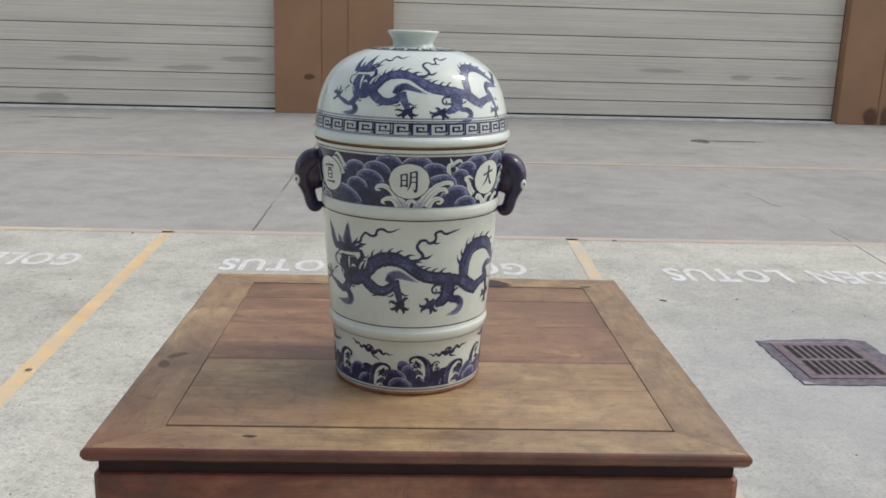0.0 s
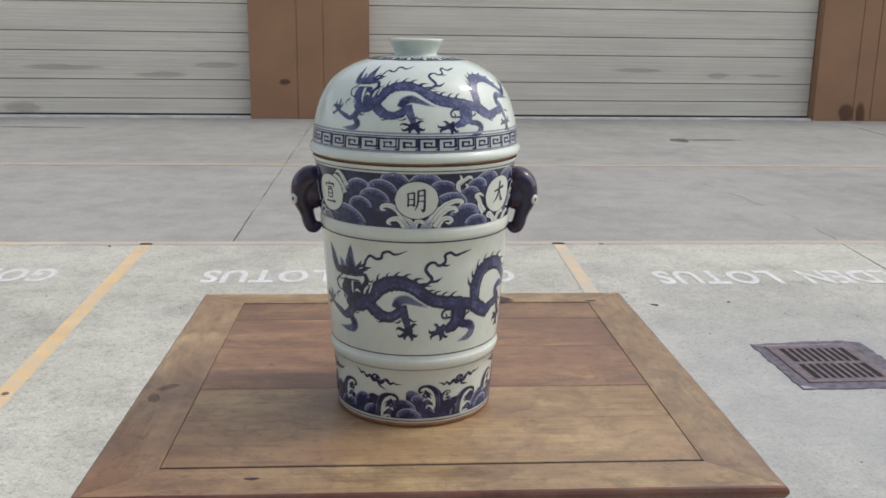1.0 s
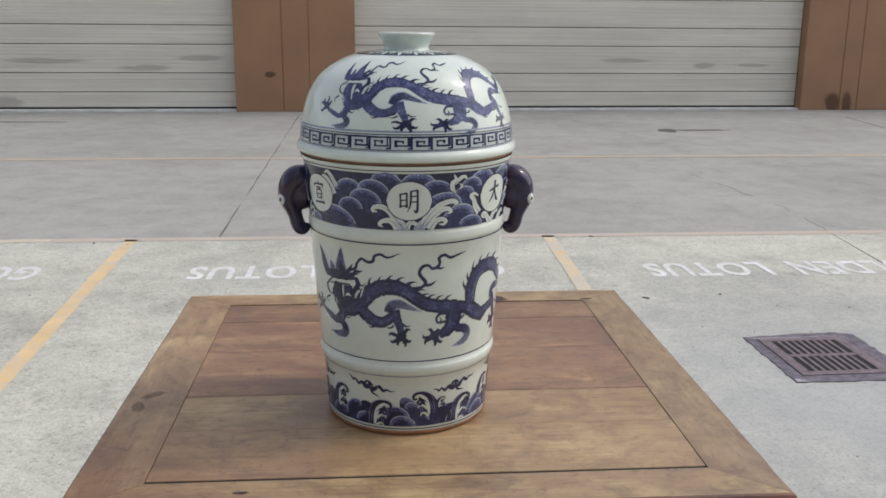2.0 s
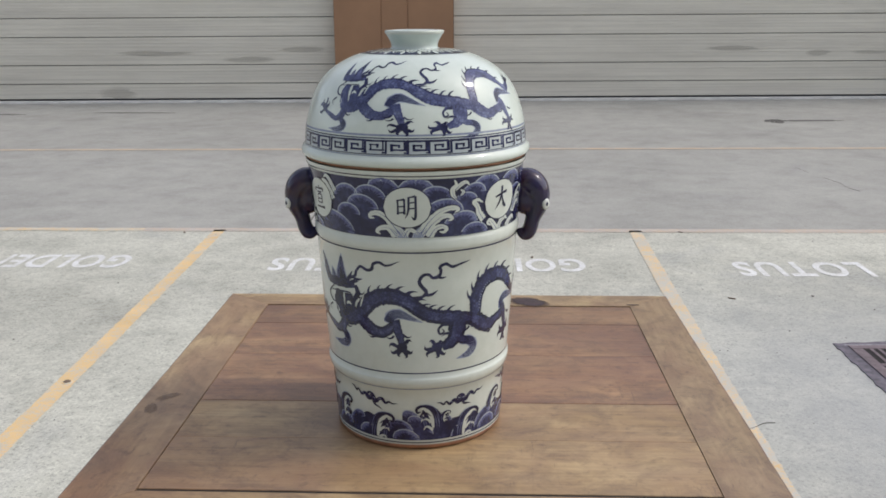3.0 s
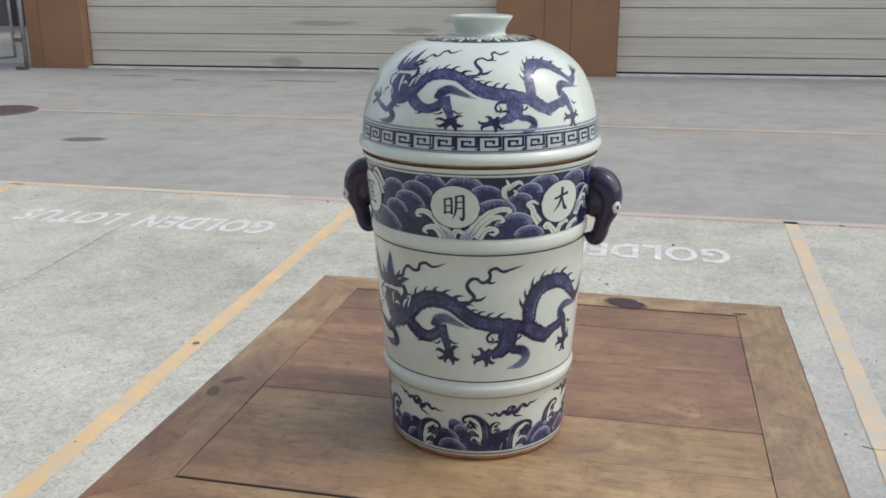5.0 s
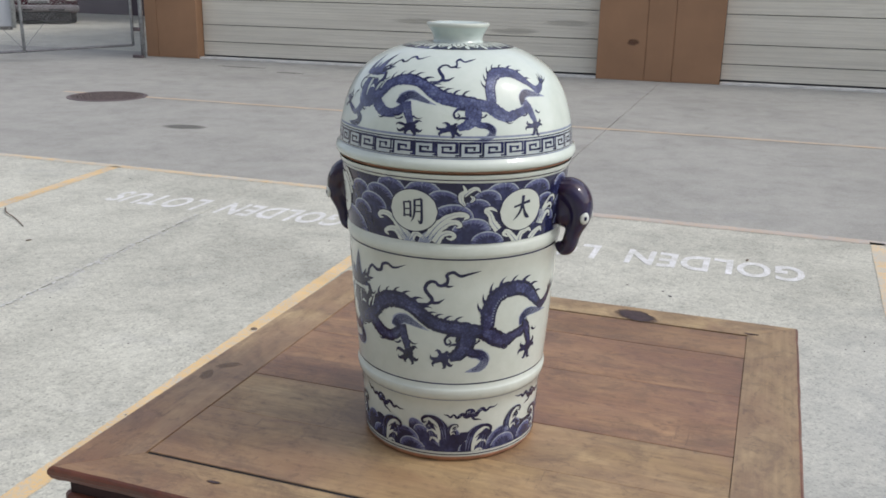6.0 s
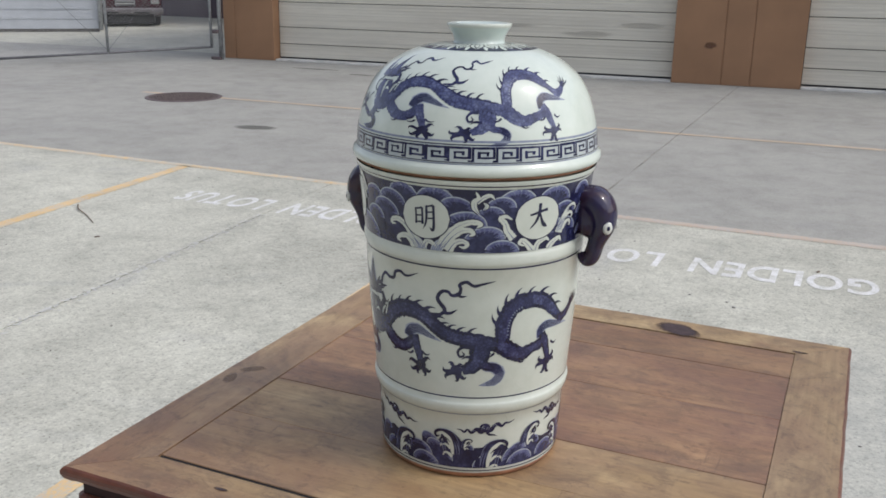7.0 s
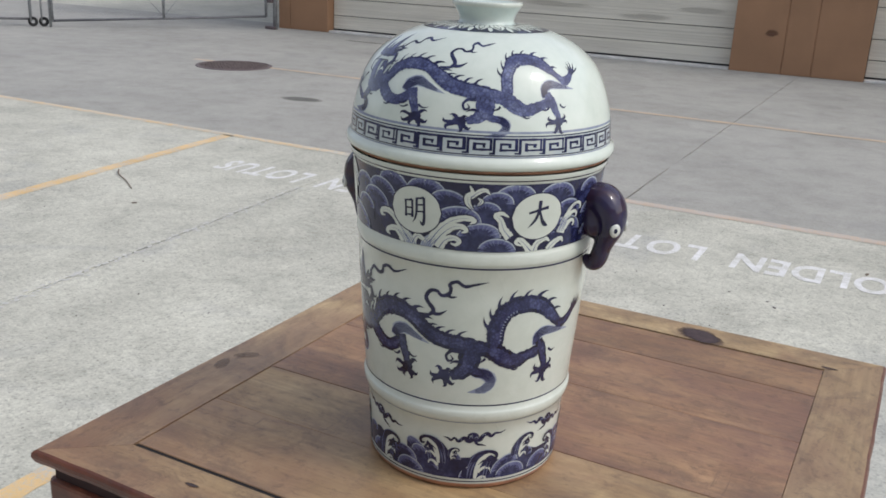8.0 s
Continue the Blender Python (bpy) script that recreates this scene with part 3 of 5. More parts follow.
# the right-hand joint runs on into the aisle as a broken crack
for pts, wide in ((((3.045, 4.40), (3.07, 4.55), (3.06, 4.70), (3.085, 4.85)), 0.004), (((3.08, 5.10), (3.10, 5.24), (3.07, 5.36)), 0.003), (((3.03, 5.70), (2.99, 5.88), (3.00, 6.05), (2.95, 6.3)), 0.004), (((2.91, 6.55), (2.88, 6.80)), 0.003), (((6.99, 11.9), (6.9, 11.2), (6.83, 10.5)), 0.008)):
    line = curve([(x, y, 0.0) for x, y in pts], 3)
    bm = bmesh.new()
    for a, b in zip(line, line[1:]):
        rod((a[0], a[1], -0.0015), (b[0], b[1], -0.0015), wide * 0.6, 4, bm)
    tagged(part("trim", bm, M_SOIL), "broken crack running through the grey aisle", "crack", kind="structure")

# pale flakes along the spalled joint
rng = random.Random(12)
bm = bmesh.new()
for k in range(420):
    y = rng.uniform(0.3, 3.3)
    x = joint_front_l(y) + abs(rng.gauss(0, 0.022)) * rng.choice((1, 1, -0.6))
    s = rng.uniform(0.004, 0.013)
    vs = [bm.verts.new((x + s * rng.uniform(0.6, 1.2) * math.cos(t), y + s * rng.uniform(0.6, 1.6) * math.sin(t), 0.0012 + 0.000006 * k)) for t in (0.3, 1.6, 2.8, 4.1, 5.3)]
    bm.faces.new(vs)
tagged(part("trim", bm, M_FLAKE), "pale spalled flakes along the concrete joint", "flakes", kind="stuff")

# ---- the chain-link gate, standing open ----
def pipe(name, a, b, r, parent, label=""):
    return part(name, rod(a, b, r, 10), M_GALV, parent, label, True)


M_WIRE = plain("dull_wire", (0.5, 0.51, 0.53), 0.6, 0.3)


# steel grey made darker to hold the shade seen on the rail
M_RAIL = plain("shaded_grey_rail", (0.16, 0.16, 0.17), 0.7, 0.3, scale=20)


def gate_leaf(p0, p1, lo0, lo1, label, wheels):
    """A chain-link leaf from p0 to p1, whose bottom rail sags from lo0 to lo1."""
    root = thing("chain_link_gate", label, "gate", "gate leaves", at=(p0[0], p0[1], 0), turn=math.degrees(math.atan2(p1[1] - p0[1], p1[0] - p0[0])))
    L = math.hypot(p1[0] - p0[0], p1[1] - p0[1])
    d = 2.05
    lo = lambda x: lo0 + (lo1 - lo0) * x / L
    part("bottom_rail", rod((0, 0, lo(0)), (L, 0, lo(L)), 0.02, 10), M_RAIL, root, "grey bottom rail with shade in its colour", True)
    pipe("top_rail", (0, 0, lo(0) + d), (L, 0, lo(L) + d), 0.022, root)
    for x in (0.0, L / 2, L):
        pipe("upright", (x, 0, lo(x) - 0.01), (x, 0, lo(x) + d), 0.024, root)
    for x in (0.04, L - 0.04):
        part("truss_rod", rod((L / 2, -0.012, lo(L / 2) + 0.03), (x, -0.012, lo(x) + d - 0.04), 0.0032, 6), M_RAIL, root, "thin diagonal truss rod")
    bm = bmesh.new()
    n = int((L + d) / 0.062)
    for k in range(n):
        c = k * 0.062
        for flip in (0, 1):
            a = Vector((min(c, L), 0, max(0, c - L)))
            b = Vector((max(0, c - d), 0, min(c, d)))
            if flip:
                a.x, b.x = L - a.x, L - b.x
            if (a - b).length > 0.02:
                a.z, b.z = a.z + lo(a.x), b.z + lo(b.x)
                rod(a, b, 0.0010, 3, bm)
    tagged(part("wire_mesh", bm, M_WIRE, root, "diamond wire mesh"), kind="stuff")
    if wheels:
        for dx in (0.03, 0.19):
            part("wheel", lathe([(0.03, -0.02), (0.068, -0.02), (0.076, -0.01), (0.076, 0.01), (0.068, 0.02), (0.03, 0.02)], 20, closed=True), M_TYRE, root, "black rubber wheel", True).matrix_local = pose(-dx, 0.05, 0.076, 90, 0, 0)
            part("wheel_fork", rod((-dx + 0.03, 0.085, 0.076), (-dx + 0.03, 0.085, 1.2), 0.014, 8), M_GALV, root, smooth=True)
    else:
        pipe("drop_bar", (L + 0.03, -0.03, 0.0), (L + 0.03, -0.03, 1.3), 0.022, root, "upright drop bar")
    return root


gate_leaf((-10.10, 11.86), (-12.20, 9.10), 0.215, 0.10, "galvanised chain-link gate leaf, standing open", False)
gate_leaf((-12.50, 8.93), (-15.0, 5.6), 0.115, 0.16, "galvanised chain-link gate leaf on black wheels beside the open one", True)
post = thing("gate_post", "galvanised steel hinge post beside the brown pillar", "post", at=(-9.97, 11.95, 0))
pipe("post", (0, 0, 0), (0, 0, 2.5), 0.04, post)
part("cap", lathe([(0.0, 2.53), (0.03, 2.52), (0.045, 2.5), (0.045, 2.49)], 16), M_GALV, post, smooth=True)
for z in (0.45, 1.9):
    part("hinge", box(-0.15, 0.0, -0.09, 0.02, z, z + 0.06, 0.006), M_IRON, post, "iron hinge strap")
part("foot", box(-0.16, 0.04, -0.09, -0.03, 0.0, 0.05, 0.006), M_IRON, post, "dark iron foot")

# ---- beyond the gate: a sided building, a car, a dark shed ----
house = thing("sided_building", "low building with pale blue-grey lap siding and white trim", "building", at=(-17.25, 16.45, 0), turn=math.degrees(math.atan2(-0.68, -0.73)))
part("footing", box(0, 12, -0.2, -0.02, 0, 0.08), M_PATCH, house)
part("wall", box(0, 12, -2.0, -0.021, 0.08, 4.6), M_SIDING, house)
for k in range(18):
    bm = bmesh.new()
    z = 0.08 + k * 0.235
    prof = [(-0.02, z), (0.022, z), (0.006, z + 0.24), (-0.02, z + 0.24)]
    a = [bm.verts.new((0.0, y, q)) for y, q in prof]
    b = [bm.verts.new((12.0, y, q)) for y, q in prof]
    for i in range(4):
        bm.faces.new((a[i], a[(i + 1) % 4], b[(i + 1) % 4], b[i]))
    bm.faces.new(a[::-1]), bm.faces.new(b)
    bmesh.ops.recalc_face_normals(bm, faces=bm.faces[:])
    part("siding_board", bm, M_SIDING, house)
part("corner_trim", box(-0.10, 0.02, -0.15, 0.035, 0.1, 4.5, 0.006), M_GALV, house, "pale corner trim")
part("downpipe", rod((-0.05, 0.09, 0.05), (-0.05, 0.09, 4.4), 0.05, 12), M_GALV, house, "grey downpipe", True)
shed = thing("dark_shed", "long dark maroon-grey shed wall in shade", "building", at=(-24.0, 24.6, 0), turn=-4)
part("wall", box(-14, 16, 0, 0.4, 0, 6.5), M_DARKWALL, shed)
part("roof", box(-14.3, 16.3, -2.6, 4, 6.5, 6.7, 0.03), M_DARKWALL, shed)


M_BUMPER = plain("dull_steel", (0.20, 0.185, 0.19), 0.5, 0.6)


def car():
    """A dark car that shows its front."""
    t = thing("parked_car", "dark maroon parked car with chrome grille and dull bumper", "car", at=(-18.40, 18.73, 0), turn=44)
    part("body", box(-0.90, 0.90, 0.0, 4.4, 0.28, 0.86, 0.07, 2), M_CAR, t)
    part("hood", box(-0.82, 0.82, 0.05, 1.2, 0.83, 0.95, 0.06, 2), M_CAR, t)
    part("cab", box(-0.78, 0.78, 1.15, 3.4, 0.85, 1.48, 0.16, 3), M_CAR, t)
    part("windscreen", box(-0.66, 0.66, 1.13, 1.17, 0.95, 1.36, 0.01), M_GLASS, t)
    g = part("grille", box(-0.34, 0.20, -0.035, 0.02, 0.54, 0.78, 0.02), M_CHROME, t, "chrome grille")
    for k in range(3):
        part("grille_slot", box(-0.30, 0.16, -0.042, -0.034, 0.565 + k * 0.075, 0.59 + k * 0.075), M_PIT, g)
    for s in (-1, 1):
        part("headlight", box(s * 0.72 - 0.12, s * 0.72 + 0.12, -0.03, 0.05, 0.60, 0.78, 0.03, 2), M_CHROME, t, "clear headlight")
    part("bumper", box(-0.92, 0.92, -0.14, 0.02, 0.33, 0.50, 0.05, 3), M_BUMPER, t, "dull steel bumper")
    for x in (-0.45, 0.35):
        part("bumper_slot", box(x - 0.2, x + 0.2, -0.146, -0.13, 0.36, 0.40, 0.004), M_TYRE, t)
    part("valance", box(-0.84, 0.70, -0.08, 0.6, 0.08, 0.34, 0.03), M_TYRE, t)
    for x in (-0.76, 0.76):
        for y in (0.85, 3.5):
            w = part("wheel", lathe([(0.2, -0.10), (0.28, -0.11), (0.31, -0.08), (0.31, 0.08), (0.28, 0.11), (0.2, 0.10)], 28, closed=True), M_TYRE, t, smooth=True)
            w.matrix_local = pose(x, y, 0.31, 0, 90, 0)
            part("rim", lathe([(0.0, 0.06), (0.12, 0.07), (0.19, 0.09), (0.2, -0.09), (0.0, -0.08)], 20), M_CHROME, w, smooth=True)
    return t


car()

# ---- the table ----
TOP = 0.775
HX, HY = 0.519, 0.507
RAIL_F, RAIL_B, RAIL_L, RAIL_R = 0.086, 0.083, 0.107, 0.100
table = thing("square_table", "old square wooden table with framed plank top and red-brown apron", "table", at=(0.006, 0.004, 0), turn=0.5)


def edge_board(half, width, mat, at, turn, before, after):
    """A mitred frame board of the top: rounded, undercut outer edge towards -y, the grain along x; before, after: widths of its neighbours."""
    h = 0.028
    prof = [(0.006, 0.0), (width, 0.0), (width, -h), (0.020, -h), (0.012, -h * 0.90), (0.004, -h * 0.68), (0.0005, -h * 0.42), (0.0006, -h * 0.22), (0.003, -0.0022)]
    bm = bmesh.new()
    ends = []
    n = 30
    rng = random.Random(int(turn) + 5)
    for i in range(n + 1):
        dent = rng.choice((0, 0, rng.uniform(-0.0006, 0.0016))) if 0 < i < n else 0
        f = i / n
        ends.append([bm.verts.new(((-half + y * before / width + 0.0003) * (1 - f) + (half - y * after / width - 0.0003) * f, y + (dent if y < 0.015 else 0), z)) for y, z in prof])
    for a, b in zip(ends, ends[1:]):
        for i in range(len(prof)):
            j = (i + 1) % len(prof)
            bm.faces.new((a[i], b[i], b[j], a[j]))
    bm.faces.new(ends[0]), bm.faces.new(ends[-1][::-1])
    bmesh.ops.recalc_face_normals(bm, faces=bm.faces[:])
    for f in bm.faces:
        if f.normal.y < -0.35 and abs(f.normal.x) < 0.5:
            f.material_index = 1
    bmesh.ops.transform(bm, verts=bm.verts[:], matrix=pose(at[0], at[1], TOP, 0, 0, turn))
    ob = part("frame_board", bm, mat, table)
    ob.data.materials.append(M_EDGE)
    return ob


edge_board(HX, RAIL_F, M_BOARD_X, (0, -HY), 0, RAIL_L, RAIL_R)
edge_board(HX, RAIL_B, M_BOARD_X, (0, HY), 180, RAIL_R, RAIL_L)
edge_board(HY, RAIL_R, M_BOARD_Y, (HX, 0), 90, RAIL_F, RAIL_B)
edge_board(HY, RAIL_L, M_BOARD_Y, (-HX, 0), -90, RAIL_B, RAIL_F)
# planks of the panel, running from side to side
IX0, IX1, IY0, IY1 = -HX + RAIL_L, HX - RAIL_R, -HY + RAIL_F, HY - RAIL_B
cuts = [IY0 + 0.0085, -0.247, -0.106, 0.117, 0.30, IY1 - 0.003]
for k, (a, b) in enumerate(zip(cuts, cuts[1:])):
    part("plank", box(IX0 + 0.0003, IX1 - 0.0003, a + 0.0005, b - 0.0005, TOP - 0.02, TOP - 0.0012 - 0.0004 * (k % 2), 0.0008), M_BOARD_RED if k > 1 else M_BOARD_TAN, table)
# black strip for the joint's dirt and for the shade in its depth
part("joint_dirt", box(IX0 + 0.001, IX1 - 0.001, IY0 + 0.0004, IY0 + 0.0086, TOP - 0.02, TOP - 0.0026), M_PIT, table, "dark dirt and painted shade in the open joint")
part("panel_backing", box(IX0 - 0.01, IX1 + 0.01, IY0 - 0.01, IY1 + 0.01, TOP - 0.028, TOP - 0.0205), M_SEAL, table)
# waist, aprons and legs
for a, half, out in ((0, HX, HY), (90, HY, HX), (180, HX, HY), (270, HY, HX)):
    turn = pose(0, 0, 0, 0, 0, a)
    bm = box(-half + 0.0235, half - 0.0235, -out + 0.020, -out + 0.044, TOP - 0.048, TOP - 0.027)
    bmesh.ops.transform(bm, verts=bm.verts[:], matrix=turn)
    part("waist", bm, M_WAIST, table)
    bm = box(-half + 0.0165, half - 0.0165, -out + 0.012, -out + 0.04, TOP - 0.15, TOP - 0.047, 0.006, 2)
    bmesh.ops.transform(bm, verts=bm.verts[:], matrix=turn)
    part("apron", bm, M_APRON, table)
for sx in (-1, 1):
    for sy in (-1, 1):
        x, y = sx * (HX - 0.05), sy * (HY - 0.05)
        part("leg", box(x - 0.0345, x + 0.0345, y - 0.0345, y + 0.0345, 0.0, TOP - 0.049, 0.008, 2), M_LEG, table)


def mark(x, y, rx, ry, seed, turn=0, mat=M_STAIN):
    """A dark burnt or inky mark in the wood."""
    ob = blot("ink_mark", "", "", x, y, rx, ry, mat, seed, TOP + 0.0006, 0.0004, turn, kind="")
    for key in ("label", "category", "kind"):
        if key in ob:
            del ob[key]
    ob.parent = table
    ob.matrix_local = pose(x, y, TOP + 0.0006, 0, 0, turn)
    return tagged(ob, "blackened ink stain")


mark(0.186, 0.450, 0.044, 0.036, 39, -20)
mark(0.425, 0.432, 0.014, 0.005, 32)
mark(-0.470, -0.10, 0.026, 0.012, 33, 40, M_SMUDGE)
mark(-0.484, -0.150, 0.012, 0.022, 34, 10, M_SMUDGE)
mark(-0.27, -0.455, 0.015, 0.003, 37, 3)

# ---- the porcelain jar ----
JX, JY = -0.0160, -0.147
BODY = [(0.0, 0.004), (0.118, 0.004), (0.120, 0.0), (0.1310, 0.0), (0.1342, 0.004), (0.1355, 0.010), (0.1358, 0.020), (0.1370, 0.05), (0.1398, 0.085), (0.1417, 0.1085), (0.1434, 0.1102), (0.1454, 0.1135), (0.1469, 0.1195), (0.1474, 0.1258), (0.1464, 0.1287), (0.1448, 0.1302), (0.1458, 0.142), (0.1515, 0.21),
        (0.1565, 0.28), (0.1589, 0.3238), (0.1603, 0.3254), (0.1611, 0.3280), (0.1615, 0.333), (0.1614, 0.3385), (0.1606, 0.3415), (0.1598, 0.3435), (0.1623, 0.37), (0.1663, 0.412), (0.1679, 0.4285), (0.1708, 0.4325), (0.1715, 0.438), (0.169, 0.4405), (0.162, 0.4405)]
LID = [(0.162, 0.4425), (0.1715, 0.4425), (0.1762, 0.4455), (0.1770, 0.4505), (0.1755, 0.4565), (0.1710, 0.459), (0.1702, 0.471), (0.1680, 0.490), (0.1622, 0.512), (0.1542, 0.532), (0.1412, 0.552), (0.1222, 0.568), (0.097, 0.581), (0.071, 0.5885), (0.0385, 0.592), (0.0355, 0.594), (0.0352, 0.599), (0.0370, 0.606), (0.0412, 0.6145), (0.044, 0.620), (0.0445, 0.624), (0.042, 0.6258), (0.036, 0.624), (0.028, 0.619), (0.0, 0.618)]


def raised(z):
    """Stretches the upper part of the jar a little."""
    return float(np.interp(z, (0.0, 0.1095, 0.1385, 0.3215, 0.3435, 0.4425, 0.464, 0.592, 0.6258), (0.0, 0.1038, 0.1306, 0.3216, 0.3422, 0.4460, 0.4668, 0.6018, 0.6292)))


BODY = [(r, raised(z)) for r, z in BODY]
LID = [(r, raised(z)) for r, z in LID]
LID = LID[:5] + [(float(r), float(z)) for r, z in curve(LID[5:15], 4)] + LID[15:]
NECK = next(i for i, (r, z) in enumerate(LID) if z > raised(0.5919))


def glaze(name, lo, mid, hi, scale=26.0, fine=120.0, scales=0.0, incised=0.0):
    """Glazed pigment: cobalt or clear, pooled unevenly under one glossy coat."""
    m = material(name, 0.10)
    n = Nodes(m)
    wash = n.mix(0.4, n.noise(scale, 5, 0.6, distort=0.4), n.noise(fine, 3, 0.6))
    c = n.ramp(wash, (0.33, lo), (0.5, mid), (0.68, hi))
    if scales:
        cell = n.t.nodes.new("ShaderNodeTexVoronoi")
        cell.feature = "DISTANCE_TO_EDGE"
        cell.inputs["Scale"].default_value = 210.0
        n.t.links.new(n.co, cell.inputs["Vector"])
        c = n.mix(scales, c, n.ramp(cell.outputs["Distance"], (0.02, 0.55), (0.12, 1.0), (0.4, 1.3)), "MULTIPLY")
    n.color(c)
    swell = n.bump(n.noise(14, 2), 0.06, 0.002)
    if incised:
        # faint scrolls cut under the glaze
        n.bump(n.ramp(n.noise(17, 1, 0.4, distort=1.6), (0.47, 0.0), (0.5, 1.0), (0.53, 0.0)), incised, 0.0006, swell)
    return m


# one glaze in two tones: the skylit lid is painted lighter and bluer
M_PORCELAIN = glaze("celadon_white_glaze", (0.495, 0.535, 0.475), (0.54, 0.58, 0.52), (0.58, 0.615, 0.558), 7, 60, 0.0, 0.14)
M_LID = glaze("skylit_white_glaze", (0.525, 0.59, 0.535), (0.58, 0.64, 0.58), (0.62, 0.67, 0.62), 7, 60, 0.0, 0.14)
M_KNOB = glaze("pale_sky_glaze", (0.43, 0.53, 0.50), (0.50, 0.58, 0.54), (0.56, 0.63, 0.58), 20, 60)
M_COBALT = glaze("cobalt_paint", (0.008, 0.009, 0.030), (0.015, 0.018, 0.060), (0.045, 0.054, 0.14))
M_DRAGON = glaze("scaly_cobalt_paint", (0.006, 0.0065, 0.022), (0.012, 0.014, 0.046), (0.040, 0.047, 0.12), 34, 120, 0.75)
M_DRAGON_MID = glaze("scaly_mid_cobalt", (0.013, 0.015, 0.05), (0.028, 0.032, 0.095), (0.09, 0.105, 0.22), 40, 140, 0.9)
# middle tone of the lid's dragon, lightened for the sky sheen there
M_DRAGON_LIGHT = glaze("sheen_light_cobalt", (0.018, 0.022, 0.07), (0.055, 0.066, 0.16), (0.17, 0.2, 0.33), 30, 110, 0.8)
M_COBALT_DARK = glaze("dark_cobalt_paint", (0.008, 0.008, 0.028), (0.013, 0.014, 0.048), (0.028, 0.03, 0.09))
M_COBALT_PALE = glaze("pale_cobalt_wash", (0.16, 0.19, 0.30), (0.24, 0.275, 0.37), (0.33, 0.37, 0.43))
M_COBALT_MID = glaze("mid_cobalt_paint", (0.032, 0.035, 0.11), (0.065, 0.071, 0.18), (0.14, 0.155, 0.30))
M_COBALT_SOFT = glaze("soft_cobalt_wash", (0.07, 0.08, 0.17), (0.12, 0.14, 0.25), (0.2, 0.23, 0.34))
# dragon blue of the lid, paler by the sky reflection painted into it
M_DRAGON_SHEEN = glaze("sheen_scaly_cobalt", (0.022, 0.026, 0.08), (0.055, 0.066, 0.16), (0.16, 0.185, 0.32), 30, 120, 0.7)
M_INK = glaze("ink_blue_paint", (0.008, 0.009, 0.03), (0.012, 0.014, 0.045), (0.02, 0.022, 0.07))
M_RIM = glaze("white_blue_wash", (0.27, 0.31, 0.40), (0.36, 0.41, 0.46), (0.46, 0.50, 0.50))
M_EYE = glaze("white_eye_glaze", (0.5, 0.52, 0.5), (0.58, 0.6, 0.56), (0.62, 0.64, 0.6))
M_FOOT = plain("unglazed_rust_foot", (0.38, 0.19, 0.115), 0.7, vary=0.3, scale=40)
M_HANDLE = glaze("aubergine_brown_glaze", (0.016, 0.017, 0.066), (0.022, 0.015, 0.045), (0.050, 0.018, 0.020), 16, 40)

jar = thing("lidded_jar", "tall blue and white porcelain jar with dragons and animal-head handles", "jar", at=(JX, JY, TOP))
body = part("body", lathe(BODY[4:-2], 240), M_PORCELAIN, jar, smooth=True)
part("foot_ring", lathe([(0.0, 0.004), (0.116, 0.004), (0.118, 0.0), (0.1312, 0.0), (0.1346, 0.0042), (0.1358, 0.0085)], 160), M_FOOT, jar, "rust-brown unglazed foot ring", True)
part("rim", lathe([(r, raised(z)) for r, z in ((0.160, 0.436), (0.160, 0.4418), (0.1685, 0.4418), (0.1705, 0.4400))], 160), M_FOOT, jar, "rust-brown unglazed rim", True)
lid = part("lid", lathe(LID[:NECK + 1], 240), M_LID, jar, "domed porcelain lid", True)
part("knob", lathe([(0.06, raised(0.589))] + LID[NECK:], 96), M_KNOB, lid, "flared pale knob", True)
part("knob_rim", lathe([(r, raised(z)) for r, z in ((0.0437, 0.6185), (0.0449, 0.6215), (0.0451, 0.6242), (0.0432, 0.6262), (0.0400, 0.6262), (0.0375, 0.6246))], 96), M_PORCELAIN, lid, "white glazed edge of the knob", True)

# ---- painting on the glaze: thin skins of pigment that follow the jar's surface ----
OUT = sorted([(z, r) for r, z in BODY[4:-2]] + [(z, r) for r, z in LID[2:NECK + 1]])
OUT_Z, OUT_R = [p[0] for p in OUT], [p[1] for p in OUT]
R0 = 0.155


def wrap(x, z, lift):
    """A point of the flat drawing (metres along the girth, height) laid on the jar."""
    z = raised(z)
    r = float(np.interp(z, OUT_Z, OUT_R)) + lift
    a = x / R0
    return Vector((r * math.sin(a), -r * math.cos(a), z))


